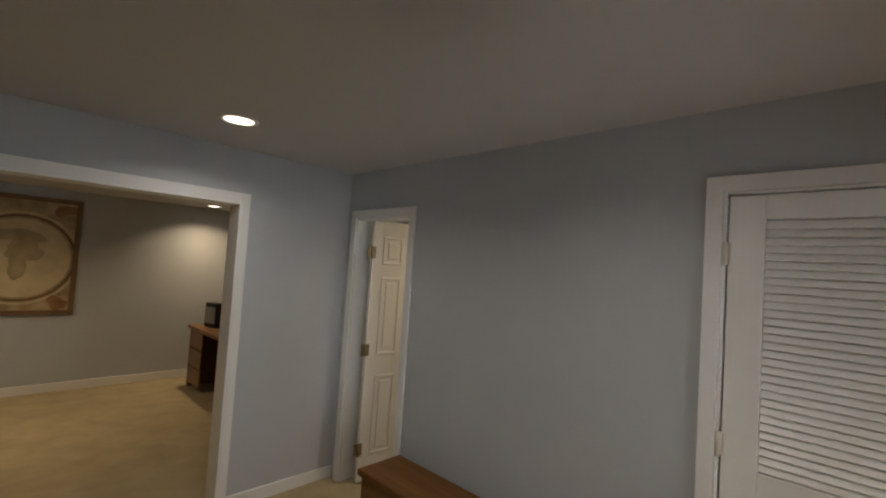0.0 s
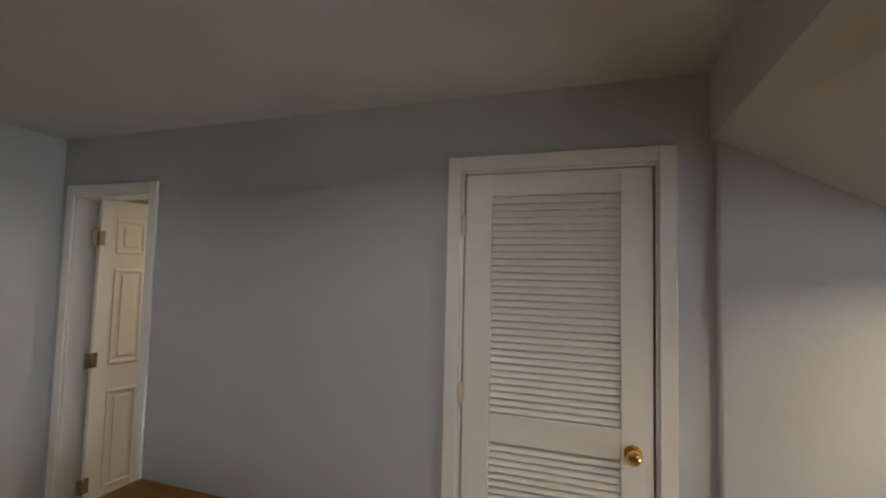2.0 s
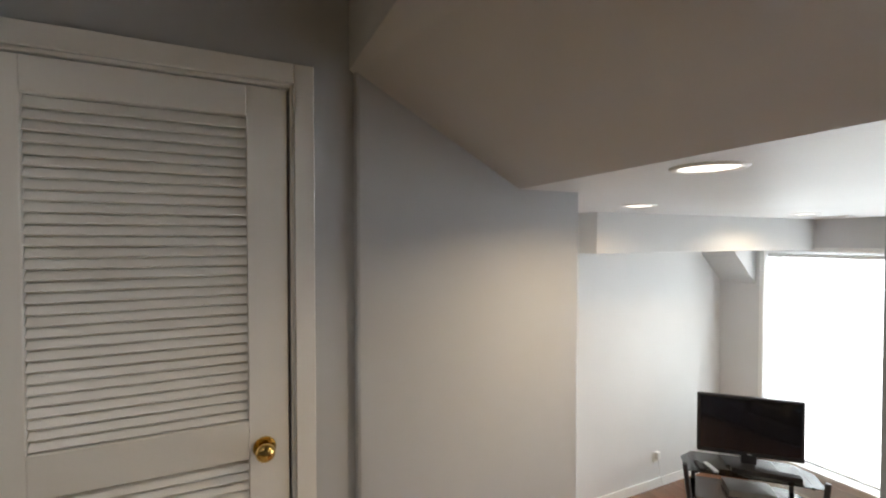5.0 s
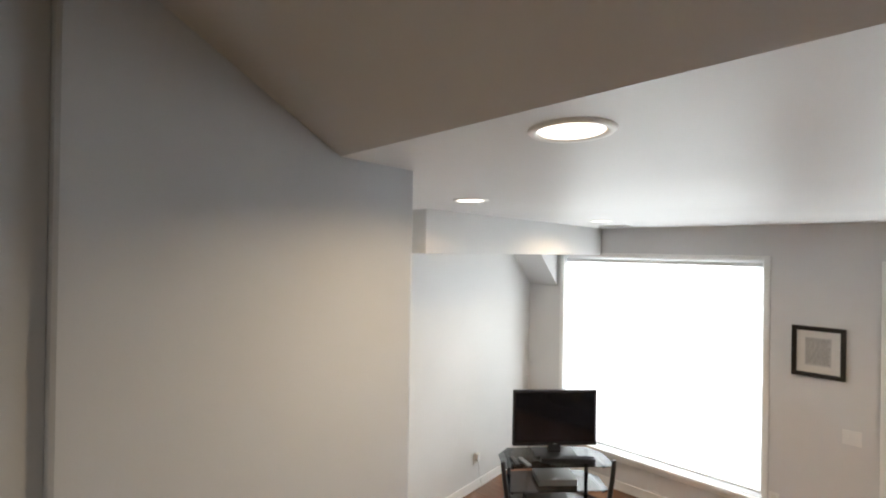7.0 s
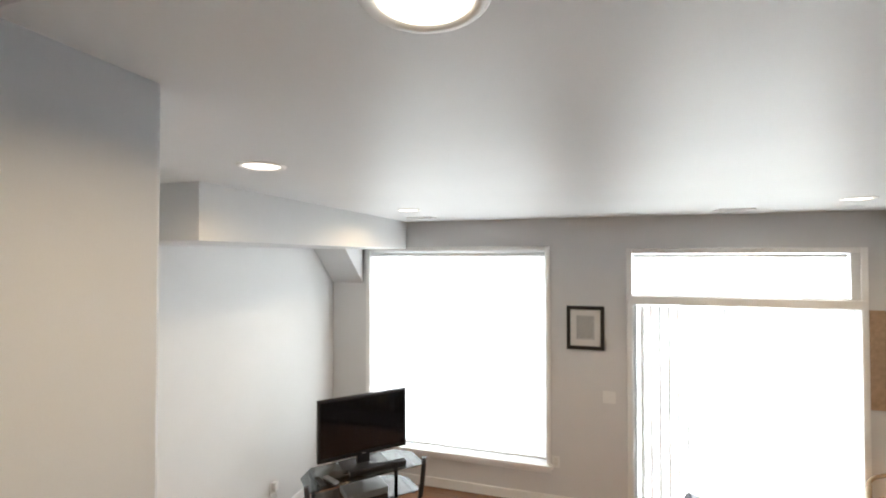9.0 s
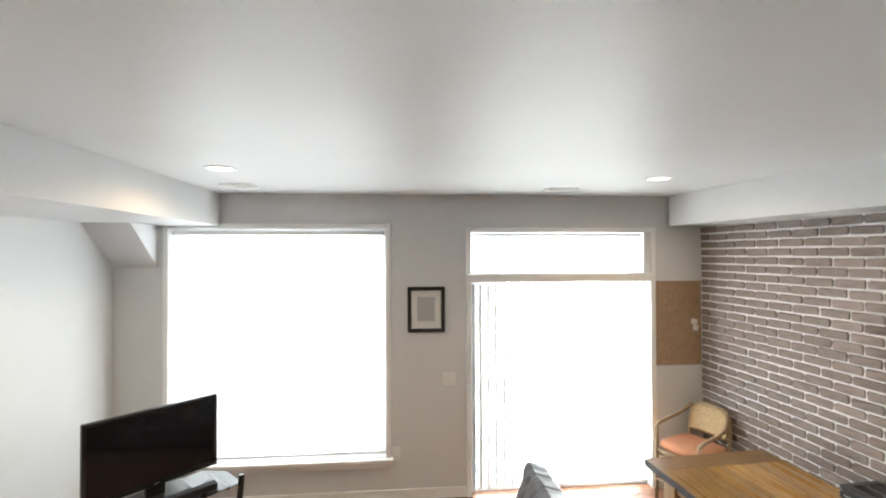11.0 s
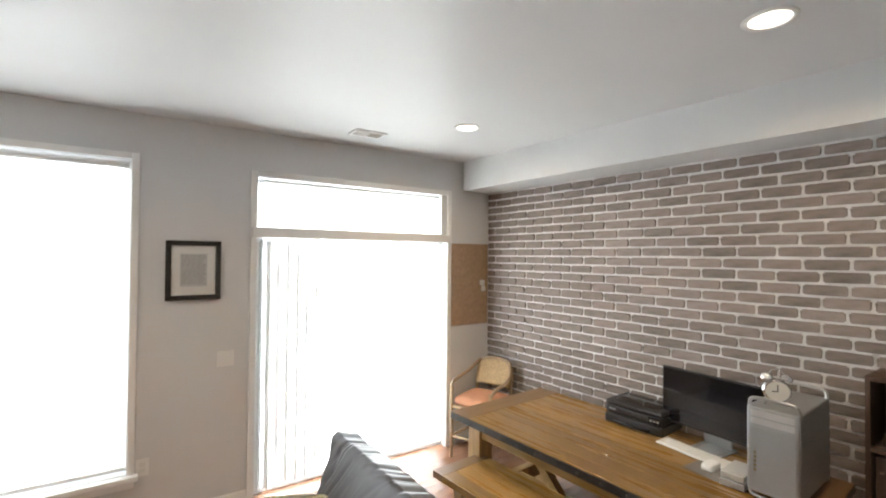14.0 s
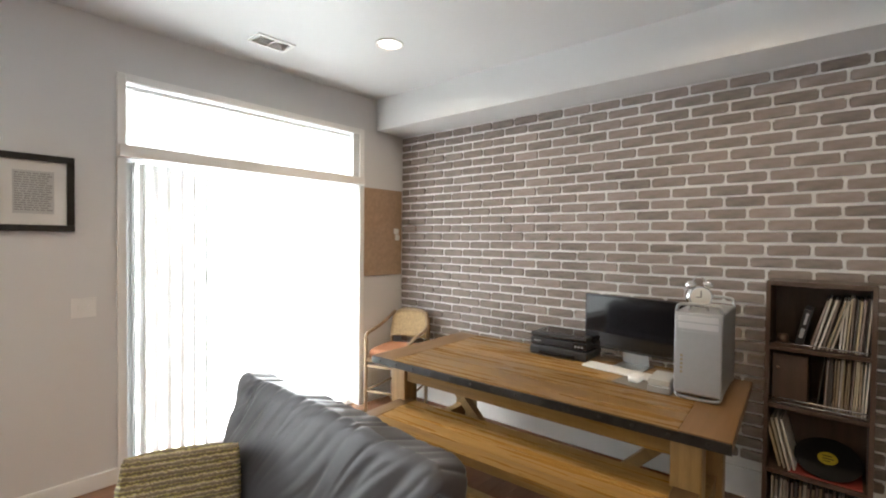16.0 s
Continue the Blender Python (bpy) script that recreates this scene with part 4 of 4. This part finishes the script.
# rattan armchair in the corner
ch = base("rattan_armchair", 2.22, 3.86, 0, 200, "rattan armchair with cane back and orange seat", "chair")
cushion("seat", M_SEAT, 0.44, 0.44, 0.09, soft=0.5, cuts=8, parent=ch, at=pose(0, 0, 0.525))
boxes("seat_frame", M_RATTAN, [(-0.22, 0.22, -0.22, 0.22, 0.455, 0.485)], bevel=0.010, parent=ch)
for s in (-1, 1):
    rod("leg", M_RATTAN, (0.21, s * 0.21, 0), (0.21, s * 0.21, 0.66), 0.016, parent=ch)
    rod("leg", M_RATTAN, (-0.21, s * 0.18, 0), (-0.20, s * 0.18, 0.46), 0.016, parent=ch)
    tube("arm", M_RATTAN, [(0.215, s * 0.215, 0.64), (0.19, s * 0.235, 0.69), (0.0, s * 0.245, 0.71), (-0.16, s * 0.22, 0.76), (-0.23, s * 0.16, 0.85)], 0.015, parent=ch)
    rod("stretcher", M_RATTAN, (0.21, s * 0.21, 0.20), (-0.21, s * 0.18, 0.20), 0.011, parent=ch)
rod("stretcher", M_RATTAN, (0.21, -0.21, 0.20), (0.21, 0.21, 0.20), 0.011, parent=ch)
rod("stretcher", M_RATTAN, (0.205, -0.21, 0.42), (0.205, 0.21, 0.42), 0.011, parent=ch)
tube("back_hoop", M_RATTAN, [(-0.20, -0.19, 0.46), (-0.235, -0.20, 0.75), (-0.255, -0.15, 0.85), (-0.26, 0, 0.875), (-0.255, 0.15, 0.85), (-0.235, 0.20, 0.75), (-0.20, 0.19, 0.46)], 0.016, parent=ch)
bm = bmesh.new()
bmesh.ops.create_grid(bm, x_segments=10, y_segments=10, size=0.5)
for v in bm.verts:
    a, b = v.co.x * 2, v.co.y + 0.5
    w = 0.185 * (1 - max(0, b - 0.62) ** 2 * 2.2)
    v.co = (-0.215 - 0.045 * b + 0.02 * a * a, a * w, 0.615 + 0.245 * b - 0.02 * a * a * b)
r_ = bmesh.ops.extrude_face_region(bm, geom=bm.faces[:])
bmesh.ops.translate(bm, vec=(0.012, 0, 0), verts=[g for g in r_["geom"] if isinstance(g, bmesh.types.BMVert)])
new("backrest", data_of("backrest", bm, M_CANE, True)).parent = ch


# leather sofa with pillow
def leather_back(w, d, h, parent, at, r=0.055, taper=0.55):
    """A boxy leather cushion with folds gathered along its top edge."""
    bm = bmesh.new()
    bmesh.ops.create_cube(bm, size=2)
    bmesh.ops.subdivide_edges(bm, edges=bm.edges, cuts=90, use_grid_fill=True)
    along = [e for e in bm.edges if abs(e.verts[0].co.y - e.verts[1].co.y) > 1e-5]
    bmesh.ops.subdivide_edges(bm, edges=along, cuts=1, use_grid_fill=True)
    half = (w / 2, d / 2, h / 2)

    def ridge(u, v, k):
        return (1 - min(1, abs(noise.noise(Vector((u, v, k)))) * 2.1)) ** 2

    for vert in bm.verts:
        p = Vector([c * q for c, q in zip(vert.co, half)])
        inner = Vector([max(-(q - r), min(q - r, c)) for c, q in zip(p, half)])
        out = (p - inner).normalized()
        p = inner + out * r
        t = (p.z / h) + 0.5
        y = p.y
        bulge = 0.022 * (1 - (2 * y / d) ** 2) * (1 - (2 * t - 1) ** 2)
        p.x += bulge * (1 if p.x > 0 else -1)
        p.z += (0.012 * (1 - (2 * y / d) ** 2) + 0.006 * noise.noise(Vector((y * 6, 3, 1)))) * t
        # folds gathered at the top edge, slanting down the face
        warp = 0.05 * noise.noise(Vector((y * 3, p.z * 3, 9)))
        u = y + 0.75 * p.z + 0.2 * p.x + warp
        reach = 0.40 + 0.22 * noise.noise(Vector((u * 6, 2, 2)))
        top = max(0.0, min(1.0, (t - reach) / 0.40))
        f = 0.60 * ridge(u * 10, 1.5 * p.z, 0.3) + 0.45 * ridge(u * 18 + 4, 2.0 * p.z, 2.1)
        amp = 0.028 * max(0.35, 0.75 + 1.1 * noise.noise(Vector((u * 4, p.z * 3, 6))))
        p -= out * (f * (0.0005 + amp * top * (1 - 0.45 * max(0, out.z))) + 0.005 * noise.noise(Vector((y * 4, p.z * 4, 7))))
        p.x *= 1 - taper * t
        vert.co = p
    ob = new("back_cushion", data_of("back_cushion", bm, M_LEATHER, True))
    ob.parent = parent
    ob.matrix_basis = at
    return ob


sofa = base("leather_sofa", 0.13, 2.27, 0, 0, "charcoal leather sofa with a creased back cushion", "sofa")
boxes("base", M_LEATHER, [(-0.22, 0.40, -0.72, 0.72, 0.06, 0.30)], bevel=0.03, parent=sofa)
leather_back(0.30, 1.295, 0.60, sofa, pose(0.315, 0.055, 0.60, 0, 9, 0))
boxes("back_frame", M_LEATHER, [(0.36, 0.47, -0.68, 0.70, 0.08, 0.62)], bevel=0.03, parent=sofa)
for s in (-1, 1):
    cushion("seat_cushion", M_LEATHER, 0.52, 0.62, 0.20, soft=0.35, wrinkle=0.012, cuts=14, parent=sofa, at=pose(0.02, s * 0.315, 0.385))
    cushion("arm", M_LEATHER, 0.62, 0.20, 0.42, soft=0.4, wrinkle=0.012, cuts=12, parent=sofa, at=pose(0.11, s * 0.74, 0.285))
for sx in (-1, 1):
    for sy in (-1, 1):
        boxes("foot", M_SHELF, [(0.08 + sx * 0.26 - 0.03, 0.08 + sx * 0.26 + 0.03, sy * 0.68 - 0.03, sy * 0.68 + 0.03, 0, 0.08)], bevel=0.004, parent=sofa)

stripe = bpy.data.materials.new("striped_pillow_cloth")
stripe.use_nodes = True
n, l = stripe.node_tree.nodes, stripe.node_tree.links
tc, wv, rampn, dn = n.new("ShaderNodeTexCoord"), n.new("ShaderNodeTexWave"), n.new("ShaderNodeValToRGB"), n.new("ShaderNodeBump")
wv.bands_direction = "Z"
wv.inputs["Scale"].default_value, wv.inputs["Distortion"].default_value, wv.inputs["Detail Scale"].default_value = 10.5, 1.9, 9.0
for pos, c in ((0.0, (0.16, 0.13, 0.10, 1)), (0.3, (0.42, 0.38, 0.12, 1)), (0.55, (0.58, 0.51, 0.37, 1)), (0.8, (0.27, 0.22, 0.17, 1))):
    el = rampn.color_ramp.elements.new(pos) if pos not in (0.0,) else rampn.color_ramp.elements[0]
    el.position, el.color = pos, c
rampn.color_ramp.elements[-1].color = (0.22, 0.19, 0.12, 1)
l.new(tc.outputs["Object"], wv.inputs[0]), l.new(wv.outputs["Fac"], rampn.inputs[0]), l.new(rampn.outputs[0], n["Principled BSDF"].inputs["Base Color"])
l.new(wv.outputs["Fac"], dn.inputs["Height"]), l.new(dn.outputs[0], n["Principled BSDF"].inputs["Normal"])
dn.inputs["Strength"].default_value, dn.inputs["Distance"].default_value = 0.6, 0.01
n["Principled BSDF"].inputs["Roughness"].default_value = 0.9
pil = cushion("throw_pillow", stripe, 0.42, 0.14, 0.38, soft=0.34, wrinkle=0.012, cuts=16)
pil.matrix_basis = pose(0.10, 2.70, 0.545, -20, 4, -16)
tagged(pil, "olive and brown striped throw pillow on the sofa", "pillow")
bl = cushion("folded_blanket", M_BLUE, 0.20, 0.20, 0.08, soft=0.4, wrinkle=0.03, cuts=12)
bl.matrix_basis = pose(0.0, 2.80, 0.505, 0, 0, 20)
tagged(bl, "crumpled blue-grey blanket on the sofa", "blanket")

# ---- pieces of the setting ----
floor = struct(boxes("floor", M_FLOOR, [(-2.95, 3.1, -0.44, 4.36, -0.12, -0.001)]), "glossy reddish cherry plank floor", "floor")
PW = 0.09
bm = bmesh.new()
add_box(bm, 0, 1.1 - 0.0015, 0.0008, PW - 0.0008, 0, 0.010, bevel=0.001)
plank_me = data_of("plank", bm, M_FLOOR)
row, y = 0, 0.75
while y < 4.18:
    x = -2.94 - (row * 0.37) % 1.1
    edge = 2.53 + 0.07 * (4.2 - y)
    while x < edge:
        a, b = max(x, -2.94), min(x + 1.1, edge)
        if b - a > 0.05:
            p = new("plank", plank_me)
            p.parent = floor
            p.matrix_basis = Matrix.Translation((a, y, -0.0005)) @ Matrix.Diagonal(((b - a) / 1.1, 1, 0.3, 1))
        x += 1.1
    row, y = row + 1, y + PW

BH, BL, CO, PITCH = 0.0585, 0.200, 0.0727, 0.213
variants = []
rng = random.Random(11)
for v_ in range(6):
    bm = bmesh.new()
    add_box(bm, -0.016, 0.006, -BL / 2, BL / 2, -BH / 2, BH / 2)
    bmesh.ops.bevel(bm, geom=[e for e in bm.edges if abs(e.verts[0].co.y - e.verts[1].co.y) < 1e-6 and abs(e.verts[0].co.z - e.verts[1].co.z) < 1e-6], offset=0.007, segments=2, affect="EDGES")
    for v in bm.verts:
        v.co.y += rng.uniform(-0.003, 0.003)
        v.co.z += rng.uniform(-0.0025, 0.0025)
        if v.co.x < -0.01:
            v.co.x += rng.uniform(-0.003, 0.003)
            v.co.y *= 0.985
            v.co.z *= 0.95
    variants.append(data_of("brick", bm, M_BRICK))
count, rest = 0, bmesh.new()
for r in range(33):
    z = 2.507 - r * CO
    if z < 0.2:
        break
    off = (0.106 if r % 2 else 0.0) + rng.uniform(-0.015, 0.015)
    k = 0
    while True:
        y = 4.10 + off - k * PITCH
        k += 1
        if y < -0.3:
            break
        hi = min(y + BL / 2, 4.193)
        lo = y - BL / 2
        if hi - lo < 0.03:
            continue
        m_ = Matrix.Translation((2.566 + rng.uniform(-0.0025, 0.0025), (hi + lo) / 2, z + rng.uniform(-0.002, 0.002))) @ Matrix.Rotation(radians(rng.uniform(-0.6, 0.6)), 4, "X") @ Matrix.Diagonal((1, (hi - lo) / BL, 1.10 if r in (12, 13) and y > 2.8 else 1, 1))
        me = variants[rng.randrange(6)]
        if 0.7 < y < 2.9 and 0.9 < z < 2.6 and count < 300:
            b = new("brick", me)
            b.parent = brick_wall
            b.matrix_basis = m_
            count += 1
        else:
            tmp = bmesh.new()
            tmp.from_mesh(me)
            tmp.transform(m_)
            base_n = len(rest.verts)
            vs = [rest.verts.new(v.co) for v in tmp.verts]
            for f in tmp.faces:
                rest.faces.new([vs[v.index] for v in f.verts])
            tmp.free()
far_bricks = new("bricks", data_of("bricks", rest, M_BRICK))
far_bricks.parent = brick_wall
tagged(far_bricks, kind="stuff")
